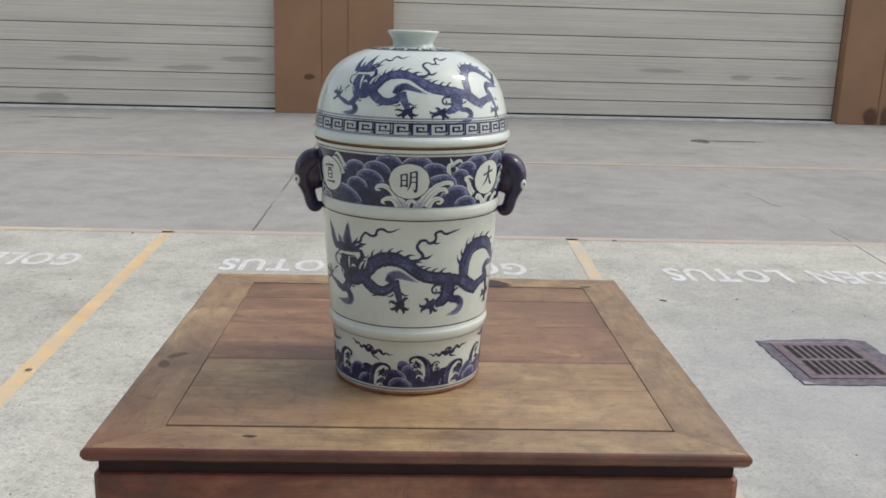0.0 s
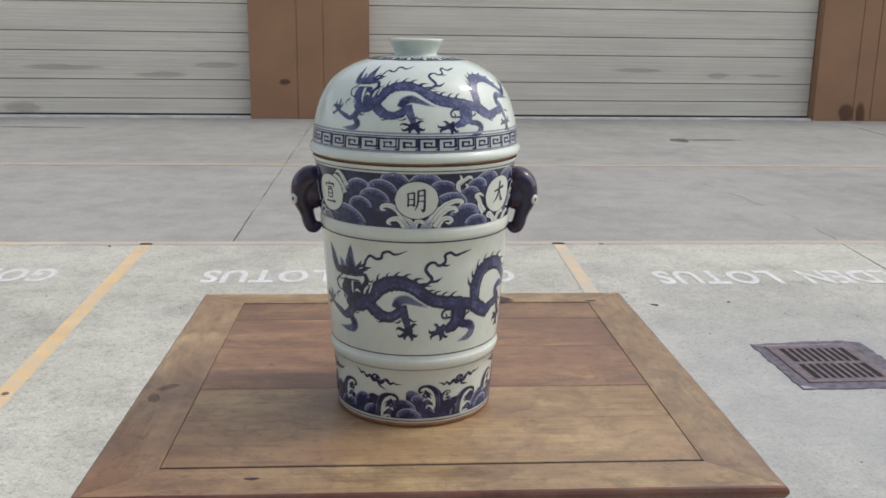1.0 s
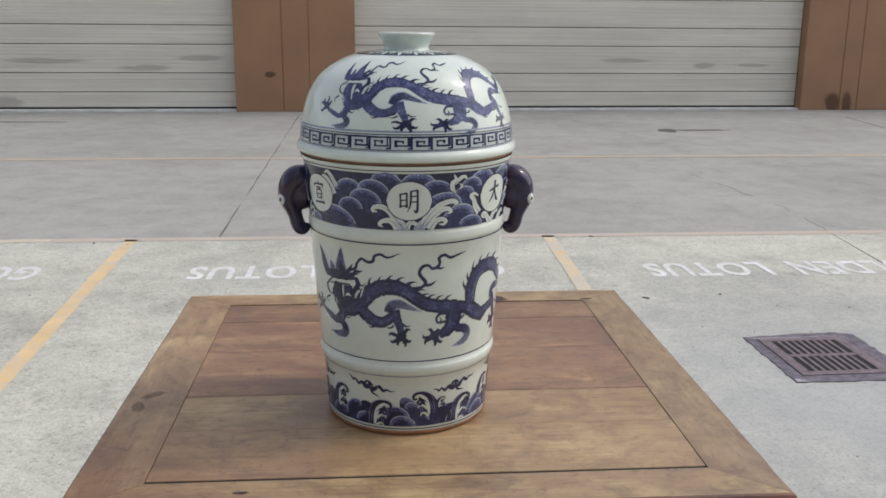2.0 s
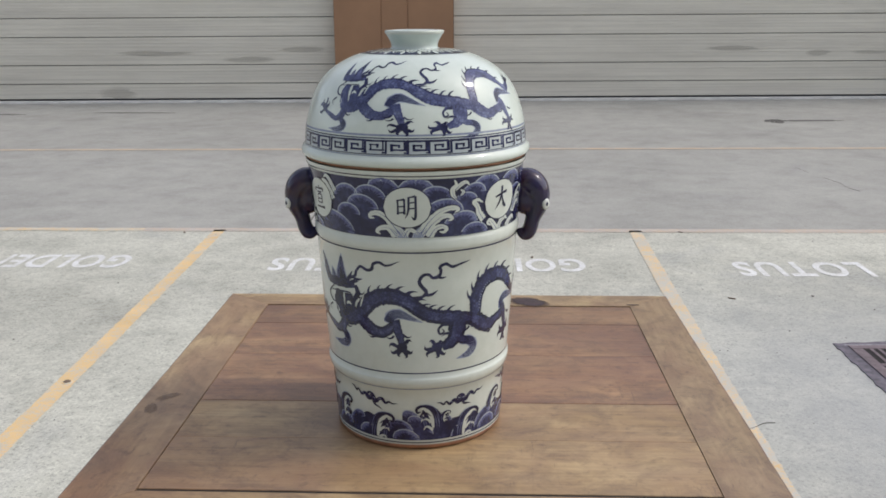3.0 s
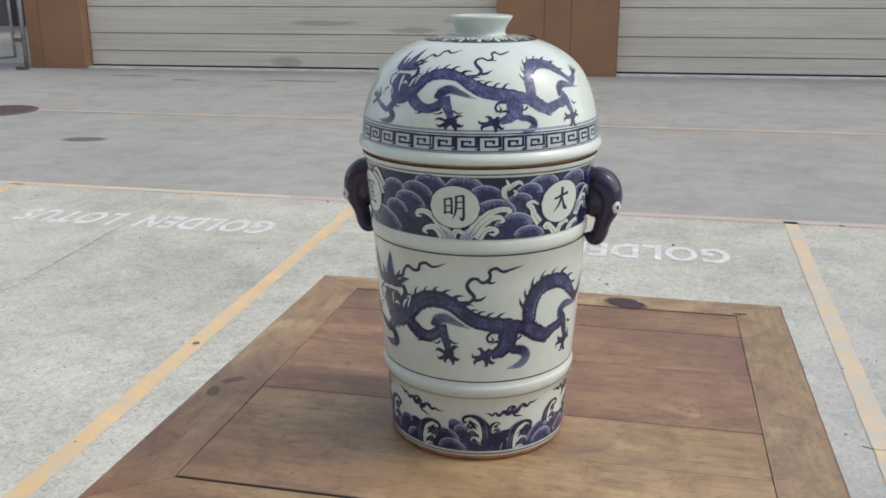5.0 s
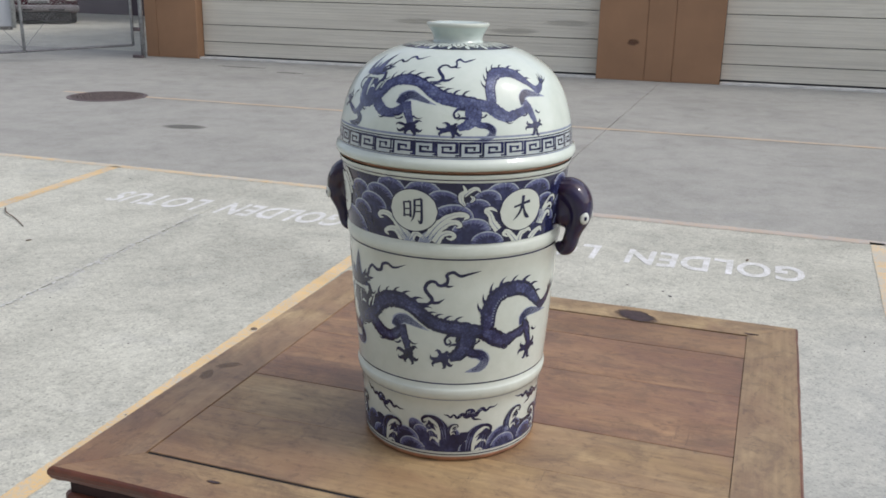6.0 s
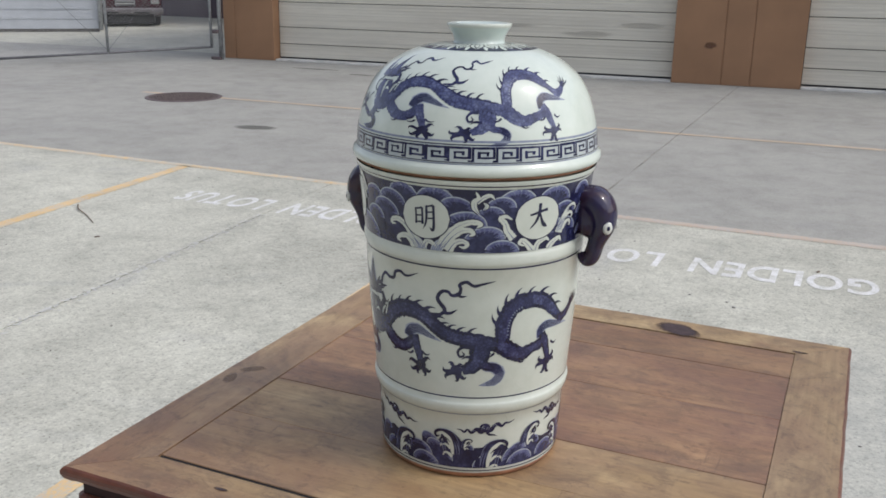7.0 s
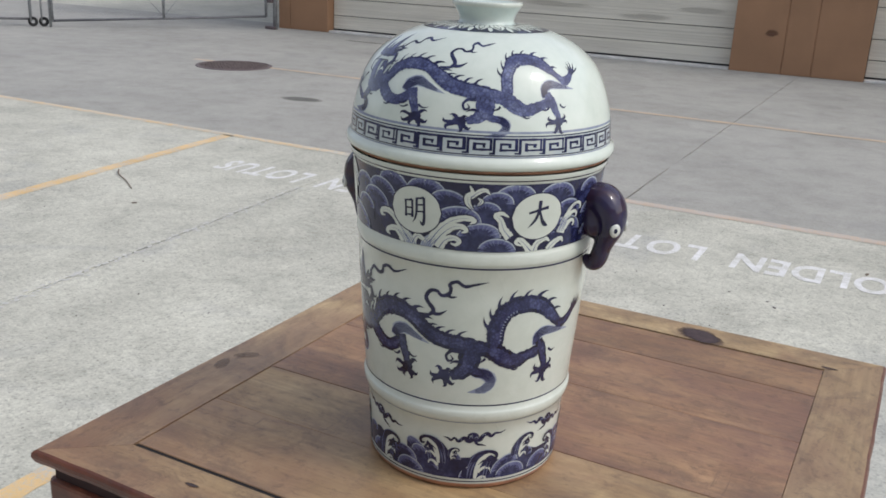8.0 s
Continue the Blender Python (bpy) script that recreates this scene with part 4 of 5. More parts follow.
class Paint:
    """Collects strokes of one pigment into one skin."""

    def __init__(self, lift, warp=None, fat=1.0, rough=0.0):
        self.bm, self.lift, self.warp, self.fat = bmesh.new(), lift, warp, fat
        self.rough, self.dice = rough, random.Random(3)

    def put(self, x, z):
        if self.warp:
            x, z = self.warp(x, z)
        return self.bm.verts.new(wrap(x, z, self.lift))

    def strip(self, rows):
        """Quads between rows of flat points."""
        made = [[self.put(*p) for p in row] for row in rows]
        for a, b in zip(made, made[1:]):
            for i in range(len(a) - 1):
                self.bm.faces.new((a[i], b[i], b[i + 1], a[i + 1]))

    def stroke(self, points, widths, per=7, across=3):
        """A brush stroke through (degrees, millimetres) with widths in millimetres."""
        n = len(points)
        ws = np.interp(np.linspace(0, 1, n), np.linspace(0, 1, len(widths)), widths)
        line = curve([(math.radians(a) * R0, z / 1000, w / 2000) for (a, z), w in zip(points, ws * self.fat)], per)
        rows = []
        for i, (x, z, w) in enumerate(line):
            p, q = line[max(0, i - 1)], line[min(len(line) - 1, i + 1)]
            dx, dz = q[0] - p[0], q[1] - p[1]
            d = math.hypot(dx, dz) or 1
            w = max(w, 0.00008)
            ends = [1 + self.rough * self.dice.uniform(-1, 1) if 0 < i < len(line) - 1 else 1 for _ in (0, 1)]
            rows.append([(x - dz / d * w * k * ends[int(k < 0)], z + dx / d * w * k * ends[int(k < 0)]) for k in np.linspace(1, -1, across + 1)])
        self.strip(rows)
        return line

    def disc(self, a, z, ra, rz, n=20):
        rows = []
        for i in range(n + 1):
            c = -1 + 2 * i / n
            h = math.sqrt(max(0, 1 - c * c)) + 1e-4
            rows.append([(math.radians(a) * R0 + c * ra, z + rz * h * k) for k in (1, 0.5, 0, -0.5, -1)])
        self.strip(rows)

    def mound(self, a, z, wide, tall, lean, zmin, zmax, n=14):
        """A rounded hill of water, filled down to its foot."""
        x0 = math.radians(a) * R0
        rows = []
        for i in range(n + 1):
            c = -1 + 2 * i / n
            top = z + tall * math.sqrt(max(0, 1 - c * c)) + lean * c
            lo = z - tall * 0.9 + lean * c
            top, lo = min(max(top, zmin), zmax), min(max(lo, zmin), zmax)
            rows.append([(x0 + c * wide, top + (lo - top) * k / 4 - 1e-5 * k) for k in range(5)])
        self.strip(rows)

    def arc(self, a, z, wide, tall, lean, width, zmin, zmax, n=12):
        pts = []
        for i in range(n + 1):
            t = math.pi * (1 - i / n)
            zz = z + tall * math.sin(t) + lean * math.cos(t)
            if zmin + 0.001 <= zz <= zmax - 0.001:
                pts.append((a + math.degrees(wide * math.cos(t) / R0), zz * 1000))
        if len(pts) > 2:
            self.stroke(pts, [width * 0.5, width, width * 0.5], 2, 2)

    def streaks(self, a, z, wide, tall, lean, n, zmin, zmax):
        """Brush hairs that run from a hill's crest down into it."""
        for i in range(n):
            t = math.pi * (1 - (i + self.dice.uniform(0.2, 0.8)) / n)
            end = self.dice.uniform(0.5, 0.82)
            pts = []
            for f in (0.96, (0.96 + end) / 2, end):
                zz = z + f * (tall * math.sin(t) + lean * math.cos(t))
                pts.append((a + math.degrees(f * wide * math.cos(t) / R0), min(max(zz, zmin + 0.0008), zmax - 0.0008) * 1000))
            self.stroke(pts, [self.dice.uniform(1.6, 2.8), 1.3, 0.2], 2, 1)

    def done(self, name, mat, parent, label=""):
        bmesh.ops.recalc_face_normals(self.bm, faces=self.bm.faces[:])
        for f in self.bm.faces:
            if f.normal.dot(Vector((f.calc_center_median().x, f.calc_center_median().y, 0.02))) < 0:
                f.normal_flip()
        ob = part(name, self.bm, mat, parent, label, True)
        if name.split("_")[0] in ("wave", "foam", "breaker", "painted", "dragon"):
            ob["kind"] = "stuff" if name != "dragon_figure" else ""
            if name == "dragon_figure":
                del ob["kind"]
        return ob


def band(z0, z1, lift, steps=240):
    z0, z1 = raised(z0), raised(z1)
    zs = [z0] + [z for z in OUT_Z if z0 < z < z1] + [z1]
    return lathe([(float(np.interp(z, OUT_Z, OUT_R)) + lift, z) for z in zs], steps)


def ring(z, width, mat, parent, lift=0.0003):
    return part("painted_line", band(z - width / 2, z + width / 2, lift), mat, parent, smooth=True)


def claw_foot(p, a, z, tips):
    """A knuckled foot whose toes end in hooked talons at the given tips."""
    deg = math.degrees(0.001 / R0)
    p.stroke([(a - 3.0, z + 1), (a, z + 1.5), (a + 3.0, z)], [7, 15, 7], 4, 3)
    for k, (ta, tz) in enumerate(tips):
        dx, dz = 0.9 * (ta - a) / deg, 0.9 * (tz - z)
        d = math.hypot(dx, dz) or 1
        bend = 0.16 * d * (1 if k % 2 else -1)
        nx, nz = -dz / d * bend, dx / d * bend
        at = lambda f, o: (a + (dx * f + nx * o) * deg, z + dz * f + nz * o)
        p.stroke([(a, z), at(0.45, 0.5), at(0.72, 0.9), at(0.93, 0.6), at(1.0, -0.9)], [7.0, 5.2, 5.4, 3.4, 0.4], 4, 2)
        p.stroke([at(0.62, 0.5), at(0.70, 1.9)], [2.6, 0.5], 3, 1)


def spines(p, line, first, last, size, every=5):
    """Flame-like back fins along the upper side of a stroke."""
    for i in range(first, min(last, len(line) - 1), every):
        x, z, w = line[i]
        q = line[i + 1]
        dx, dz = q[0] - x, q[1] - z
        d = math.hypot(dx, dz) or 1
        nx, nz = -dz / d, dx / d
        s = size * p.dice.uniform(0.75, 1.15)
        bx, bz = x + nx * w * 0.85, z + nz * w * 0.85
        at = lambda out, along: (math.degrees((bx + (nx * out + dx / d * along) * s) / R0), (bz + (nz * out + dz / d * along) * s) * 1000)
        p.stroke([at(0.0, -0.3), at(0.5, 0.0), at(0.85, 0.45), at(1.05, 1.0)], [s * 560, s * 380, s * 210, 0.15], 4, 2)


def tuft(wash, lines, points, widths, n=5, spread=0.8):
    """A brush of hair: a soft wash with fine hairs drawn along it."""
    line = wash.stroke(points, widths, 7, 4)
    for k in range(n):
        off = spread * (2 * (k + 0.5) / n - 1)
        hair = []
        for i, (x, z, w) in list(enumerate(line))[1:-1:3]:
            dx, dz = line[i + 1][0] - x, line[i + 1][1] - z
            d = math.hypot(dx, dz) or 1
            hair.append((math.degrees((x - dz / d * w * off) / R0), (z + dx / d * w * off) * 1000))
        if len(hair) > 2:
            lines.stroke(hair, [2.4, 1.9, 1.1, 0.3], 3, 1)


def dragon(parent, warp, fat, figure, middle, contour, reserve):
    pale, hairs = Paint(0.00022, warp, fat, 0.1), Paint(0.00028, warp, 1.0, 0.2)
    blue, core = Paint(0.00034, warp, fat, 0.10), Paint(0.00040, warp, fat, 0.2)
    dark, clear = Paint(0.00046, warp, 0.45 + 0.55 * fat, 0.14), Paint(0.00058, warp, 1.0, 0.15)

    def limb(points, widths, per=7, across=4):
        line = blue.stroke(points, widths, per, across)
        ws = [0.58 * w for w in widths]
        ws[0], ws[-1] = 0.3 * ws[0], 0.2 * ws[-1]
        core.stroke(points, ws, per, max(2, across - 1))
        return line

    # feathery washes behind the legs
    tuft(pale, hairs, [(-13, 220), (-11, 230), (-6.5, 235), (-1, 230), (7, 222)], [12, 16, 14, 9, 0.5], 6)
    tuft(pale, hairs, [(29, 189), (35, 187), (38, 178), (35.5, 167), (27, 161)], [11, 15, 15, 12, 0.6], 7)
    tuft(pale, hairs, [(61, 221), (60.8, 232), (64.5, 238), (71.5, 236), (83, 231)], [12, 13, 13, 9, 0.5], 6)
    tuft(pale, hairs, [(-44.5, 196), (-42, 186), (-43, 178), (-48, 174), (-57, 174)], [11, 15, 14, 10, 0.5], 6)
    # the long body, hump to crossing, then the loop of the hindquarters and the tail
    s1 = limb([(-42, 217), (-36, 220), (-30, 229), (-25, 245), (-19.5, 255.5), (-13.5, 260.5), (-8, 260), (-1.5, 254), (3.8, 243), (8.8, 234.5), (15.6, 229.5), (23, 227), (30.5, 223.5), (38, 219)],
              [19, 22, 23, 23, 23, 23, 22, 21, 20, 20, 20, 20, 19, 18], 9, 5)
    s2 = limb([(37, 213), (38.5, 230), (38.6, 245), (39.8, 258), (42.7, 270.5), (48, 278), (56, 278.5), (63.2, 271), (69, 257), (73.5, 246)],
              [15, 20, 22, 22, 22, 22, 21, 19, 15, 11], 9, 5)
    s3 = limb([(72, 249), (76.5, 242), (81.5, 246), (85.5, 254), (89, 261)], [11, 12, 12, 10, 5], 7, 4)
    for a, z in ((86, 272), (89.5, 273), (93, 270), (95, 264), (83.5, 266)):
        dark.stroke([(84.5, 252), ((84.5 + a) / 2 + 0.6, (252 + z) / 2), (a, z)], [5, 3.4, 0.3], 5, 2)
    spines(dark, s1, 34, len(s1) - 16, 0.0088, 7)
    spines(dark, s2, 22, len(s2) - 8, 0.0092, 7)
    # dark contour on the back, scalloped belly plates
    for line, lo, hi in ((s1, 20, len(s1) - 6), (s2, 8, len(s2) - 4)):
        edge = []
        for i, (x, z, w) in list(enumerate(line))[lo:hi:3]:
            dx, dz = line[i + 1][0] - x, line[i + 1][1] - z
            d = math.hypot(dx, dz) or 1
            at = lambda f: (math.degrees((x + dz / d * w * f) / R0), (z - dx / d * w * f) * 1000)
            edge.append(at(-0.86))
            dark.stroke([at(0.62), at(1.0)], [2.2, 1.6], 2, 1)
            if line is s2 and 10 < i < 46:
                hairs_top.append((warp, [at(0.52), at(0.74)]))
        dark.stroke(edge, [1.4, 2.0, 1.4], 4, 1)
    # legs
    limb([(-31, 226), (-26.5, 215), (-22, 207), (-17.5, 204.5), (-13, 209), (-9, 218)], [20, 20, 19, 17, 15, 13], 7, 4)
    limb([(-9, 225), (-7.9, 214), (-6.3, 202), (-5.3, 191), (-5.1, 184)], [15, 14, 12, 10, 8], 7, 4)
    claw_foot(dark, -5.1, 182, ((-13.2, 186), (-12.2, 175), (-7.2, 168), (-2.6, 166), (1.4, 176), (0.6, 196)))
    limb([(26, 222), (27, 210), (26.2, 199), (23.2, 189), (18, 183)], [26, 28, 25, 20, 12], 7, 4)
    limb([(25, 195), (30, 191), (34.5, 186)], [12, 13, 6], 6, 3)
    dark.stroke([(22, 217), (18, 216.5), (15.7, 210), (16.8, 203), (19, 206), (17.8, 211)], [5.5, 4.4, 3.6, 3.2, 2.4, 0.8], 6, 2)
    dark.stroke([(24, 202), (20, 203), (17.5, 199)], [5, 3.2, 0.5], 5, 2)
    claw_foot(dark, 15, 181, ((10.6, 195), (7.0, 184), (8.4, 169), (15, 165), (20.5, 171), (18.2, 193)))
    limb([(36, 222), (41, 214), (45, 207), (49.5, 203), (54.5, 207.5), (60, 213), (63.5, 218)], [22, 23, 22, 20, 16, 14, 13], 7, 4)
    limb([(62, 227), (64, 217), (66, 204), (67.6, 192), (67.5, 184)], [11, 14, 12, 10, 8], 7, 3)
    claw_foot(dark, 67.3, 182, ((59.2, 177), (63.8, 166), (70.4, 164), (74.2, 182), (72.6, 197), (60.8, 193)))
    limb([(-42, 217), (-44.2, 202), (-44.6, 190)], [16, 13, 10], 6, 3)
    limb([(-42, 214), (-46, 202), (-49.8, 196), (-56, 201.5), (-63.5, 208)], [13, 13, 12, 10, 6], 6, 3)
    claw_foot(dark, -65.5, 212, ((-66, 231), (-71, 227), (-75, 216), (-73, 204), (-61, 224)))
    for a, z, up in ((-12, 203, 1), (-11, 197, 1), (61, 205, 1), (71, 208, -1), (49, 192, -1), (-22, 196, 1), (-2.5, 200, -1), (33, 205, 1), (-40, 205, -1)):
        dark.stroke([(a + 1.6 * up, z + 4), (a, z), (a - 1.8 * up, z - 0.5), (a - 3.2 * up, z + 2)], [3.4, 2.8, 1.8, 0.3], 4, 2)
    # head: soft crown of upright tufts, brow, face, whiskers and mane
    tuft(pale, hairs, [(-54.5, 268), (-57.5, 284), (-59, 296), (-61.5, 308)], [15, 15, 10, 0.6], 6)
    tuft(pale, hairs, [(-42, 266), (-42.5, 284), (-42, 300), (-41.4, 315)], [30, 22, 12, 0.6], 9)
    tuft(pale, hairs, [(-48, 268), (-49.5, 280), (-51, 291)], [16, 12, 0.6], 4)
    blue.stroke([(-41, 266), (-42, 280), (-42.5, 294)], [20, 10, 0.6], 6, 3)
    blue.stroke([(-58.5, 290), (-60, 299), (-62, 309)], [5, 5, 0.5], 6, 3)
    dark.stroke([(-38, 274), (-35.6, 283), (-33.4, 292)], [8, 5, 0.5], 6, 2)
    dark.stroke([(-37, 271), (-33, 276), (-29.5, 277)], [8, 5, 0.5], 6, 2)
    blue.stroke([(-56, 268), (-50, 270), (-42, 269), (-32.5, 271)], [8, 13, 13, 8], 7, 3)
    blue.stroke([(-45, 258), (-46.5, 242), (-45, 226), (-41, 216)], [15, 22, 21, 18], 7, 4)
    blue.stroke([(-38, 256), (-37.5, 244), (-37, 230), (-33, 222)], [14, 18, 20, 16], 7, 4)
    dark.stroke([(-32, 271), (-30.6, 260), (-33.6, 248), (-34.4, 236)], [6, 8, 7, 3], 6, 3)
    dark.stroke([(-50, 263), (-56, 250), (-54.6, 239), (-49.5, 235)], [2.4, 3.4, 3, 1], 6, 1)
    dark.stroke([(-53, 254), (-45, 256.5), (-36, 258)], [1.4, 2.4, 2], 6, 1)
    dark.stroke([(-52, 263), (-44, 266), (-36, 267)], [1.2, 2.2, 1.6], 6, 1)
    dark.stroke([(-54, 232), (-58, 226), (-56, 219)], [3, 2, 0.3], 6, 1)
    for k in range(4):
        dark.stroke([(-31 + 0.3 * k, 262 - 8 * k), (-27.8, 259 - 7 * k), (-25.6, 265 - 7 * k)], [3.4, 2.4, 0.3], 5, 1)
    clear.stroke([(-52, 258), (-44, 261), (-37, 262)], [1.6, 4.0, 2.8], 5, 1)
    clear.stroke([(-39.8, 239), (-38, 242.5), (-35.8, 240)], [0.8, 3.6, 0.8], 5, 1)
    dark.stroke([(-40, 243), (-37.6, 246), (-35, 243)], [0.6, 1.6, 0.6], 5, 1)
    clear.stroke([(-32.6, 237), (-31.4, 246), (-28.8, 253)], [0.8, 2.2, 0.4], 5, 1)
    clear.stroke([(-29.4, 240), (-28, 250), (-26.6, 259)], [1.2, 2.6, 0.6], 5, 1)
    clear.stroke([(-49, 232), (-47.5, 226), (-48.5, 220)], [0.8, 2.2, 0.6], 5, 1)
    # ribbon-like flames
    dark.stroke([(-33, 281), (-30, 280.5), (-26.8, 282.5)], [4.6, 4, 0.5], 5, 1)
    dark.stroke([(-36, 280), (-31.6, 286), (-30.6, 293), (-27.6, 301), (-24, 297), (-20.8, 299), (-19.6, 307), (-16.2, 310), (-12, 306), (-5, 313)], [4, 4.4, 4, 4.2, 4.4, 4.6, 4.2, 3.8, 3.4, 0.4], 6, 2)
    dark.stroke([(1.8, 260), (6.8, 261), (8.9, 268), (6.4, 277), (5.3, 284), (7.3, 292.5), (10.5, 293.5), (12.6, 288.5), (15.9, 291), (16.9, 298), (16.4, 304), (19.6, 308), (23.4, 303), (28, 306), (33.7, 309.5)],
                [3, 4.2, 5, 5.2, 5, 4.4, 4, 4.4, 4.6, 4.2, 4.4, 4.2, 4, 3, 0.4], 6, 2)
    dark.stroke([(8.4, 264), (11.8, 264), (15.4, 270)], [5, 4, 0.4], 6, 2)
    dark.stroke([(14.6, 292), (17, 288), (20, 289)], [4, 3.4, 0.4], 6, 2)
    pale.done("dragon_wash", M_COBALT_PALE, parent)
    hairs.done("dragon_hair", M_COBALT, parent)
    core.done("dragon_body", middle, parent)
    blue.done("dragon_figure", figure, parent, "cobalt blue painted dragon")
    dark.done("dragon_contour", contour, parent)
    clear.done("dragon_reserve", reserve, parent)


hairs_top = []


def on_body(x, z):
    return x, z - 0.004


def on_lid(x, z):
    """The lid's dragon is the same figure, drawn smaller and flatter on the dome."""
    a = np.interp(math.degrees(x / R0), (-76, -45, -19, -5, 15, 34, 50, 67, 95), (-56, -36, -15.5, -2, 17.5, 33, 44.5, 58.5, 78))
    return math.radians(float(a)) * R0, float(np.interp(z, (0.160, 0.180, 0.202, 0.225, 0.247, 0.260, 0.279, 0.305, 0.315), (0.4815, 0.4965, 0.5095, 0.527, 0.545, 0.551, 0.564, 0.575, 0.5805)))


dragon(body, on_body, 1.08, M_DRAGON, M_DRAGON_MID, M_COBALT_DARK, M_PORCELAIN)
dragon(lid, on_lid, 0.95, M_DRAGON_SHEEN, M_DRAGON_LIGHT, M_COBALT, M_LID)
for where, warp in ((body, on_body), (lid, on_lid)):
    p = Paint(0.00050, warp)
    for w, dash in hairs_top:
        if w is warp:
            p.stroke(dash, [1.5, 1.2], 2, 1)
    p.done("dragon_belly", M_COBALT_PALE, where)

# ---- lines and borders ----
ring(0.3215, 0.0022, M_COBALT_DARK, body)
ring(0.4315, 0.0016, M_COBALT_DARK, body)
ring(0.1385, 0.0020, M_COBALT, body)
ring(0.0126, 0.0018, M_COBALT_DARK, body)
# this one is the shade below the lower ridge, drawn as a line
ring(0.1095, 0.0024, M_COBALT_PALE, body)
ring(0.4603, 0.0014, M_COBALT_PALE, lid)
ring(0.4624, 0.0013, M_COBALT, lid)
ring(0.4838, 0.0014, M_COBALT, lid)
ring(0.4876, 0.0026, M_COBALT_PALE, lid)
part("fret_ground", band(0.4624, 0.4832, 0.0002), glaze("blue_grey_wash", (0.36, 0.42, 0.46), (0.44, 0.49, 0.49), (0.5, 0.54, 0.5)), lid, smooth=True)
fret = Paint(0.0004)
dice = random.Random(8)
UNITS, Z0, Z1 = 35, 0.4640, 0.4815
for u in range(UNITS):
    c = 2 * math.pi * R0 / UNITS
    x, h = u * c, Z1 - Z0
    bars = [(0.0, 0.115, 0.0, 1.0), (0.0, 0.98, 0.865, 1.0), (0.865, 0.98, 0.20, 1.0), (0.27, 0.98, 0.19, 0.325), (0.27, 0.385, 0.19, 0.69), (0.27, 0.73, 0.555, 0.69), (0.615, 0.73, 0.42, 0.69), (-0.135, 0.115, 0.0, 0.125)]
    for a, b, lo, hi in bars:
        m = max(2, int((b - a) * 6))
        a, b, lo, hi = (v + dice.uniform(-0.022, 0.022) for v in (a, b, lo, hi))
        fret.strip([[(x + (a + (b - a) * i / m) * c, Z0 + (hi + dice.uniform(-0.015, 0.015)) * h), (x + (a + (b - a) * i / m) * c, Z0 + (lo + dice.uniform(-0.015, 0.015)) * h)] for i in range(m + 1)])
fret.done("key_fret", M_COBALT, lid, "blue key-fret border")

# collar of petals round the knob
LZ = sorted((r, z) for r, z in LID[NECK - 20:NECK + 1])


def top_point(a, r, lift):
    return Vector((r * math.sin(a), -r * math.cos(a), float(np.interp(r, [q[0] for q in LZ], [q[1] for q in LZ])) + lift))


part("collar_band", lathe([(r, top_point(0, r, 0.0004).z) for r in (0.0345, 0.05, 0.0605, 0.0715, 0.0805)], 160), M_COBALT, lid, smooth=True)
bm = bmesh.new()
for k in range(18):
    a0 = 2 * math.pi * k / 18
    for off, r_in, r_out in ((-0.115, 0.037, 0.073), (0.115, 0.037, 0.073), (0.0, 0.044, 0.066), (0.1745, 0.060, 0.079)):
        pts = []
        for i in range(7):
            f = i / 6
            r = r_in + (r_out - r_in) * f
            arm = abs(off) == 0.115
            bend = off * (1 - 0.9 * max(0, f - 0.6) / 0.4) if arm else off
            w = (0.0016 if arm else 0.0021) * (0.5 + math.sin(math.pi * f)) / r
            pts.append((bm.verts.new(top_point(a0 + bend - w, r, 0.0008)), bm.verts.new(top_point(a0 + bend + w, r, 0.0008))))
        for (p, q), (r_, s_) in zip(pts, pts[1:]):
            bm.faces.new((p, q, s_, r_))
tagged(part("petals", bm, M_LID, lid, smooth=True), kind="stuff")

# ---- the band of waves ----
WZ0, WZ1 = 0.3455, 0.4275
part("wave_ground", band(WZ0, WZ1, 0.00015), M_COBALT_DARK, body, smooth=True)
# the three brushed characters (ming, da, xuan): strokes in millimetres about the medallion's middle
MING = [([(-10, 8), (-9.8, 1), (-10, -7)], [2.4, 2.0, 2.6]), ([(-10, 7.5), (-6, 8), (-3, 9)], [1.8, 1.8, 2.4]), ([(-3, 9), (-2.8, 1), (-3, -7)], [2.6, 2.2, 2.8]), ([(-10, 1), (-6, 1.2), (-3, 1.6)], [1.4, 1.6, 1.4]), ([(-10, -5.4), (-6, -5), (-3, -4.8)], [1.4, 1.8, 1.6]),
        ([(1.8, 11), (1.6, 1), (0.4, -6), (-2.6, -11.5)], [2.6, 2.4, 2.0, 0.5]), ([(1.8, 10.6), (5, 11), (9, 12)], [1.8, 1.8, 2.6]), ([(9, 12), (9.2, 2), (9, -8), (7.6, -12), (4.6, -9)], [2.8, 2.6, 3.0, 3.0, 0.5]), ([(2, 5), (5, 5.2), (9, 5.8)], [1.4, 1.6, 1.4]), ([(1.8, -1), (5, -0.8), (9, -0.4)], [1.4, 1.6, 1.4])]
DA = [([(-11, 2.2), (-4, 3.6), (4, 5.4), (11, 6.4)], [2.2, 2.6, 2.8, 3.4]), ([(0.6, 13), (0.4, 5), (-3, -4), (-10.5, -11)], [3.6, 3.2, 2.8, 0.6]), ([(0.8, 4.4), (4.4, -4), (8, -8.4), (12, -10)], [1.8, 3.0, 4.2, 0.8])]
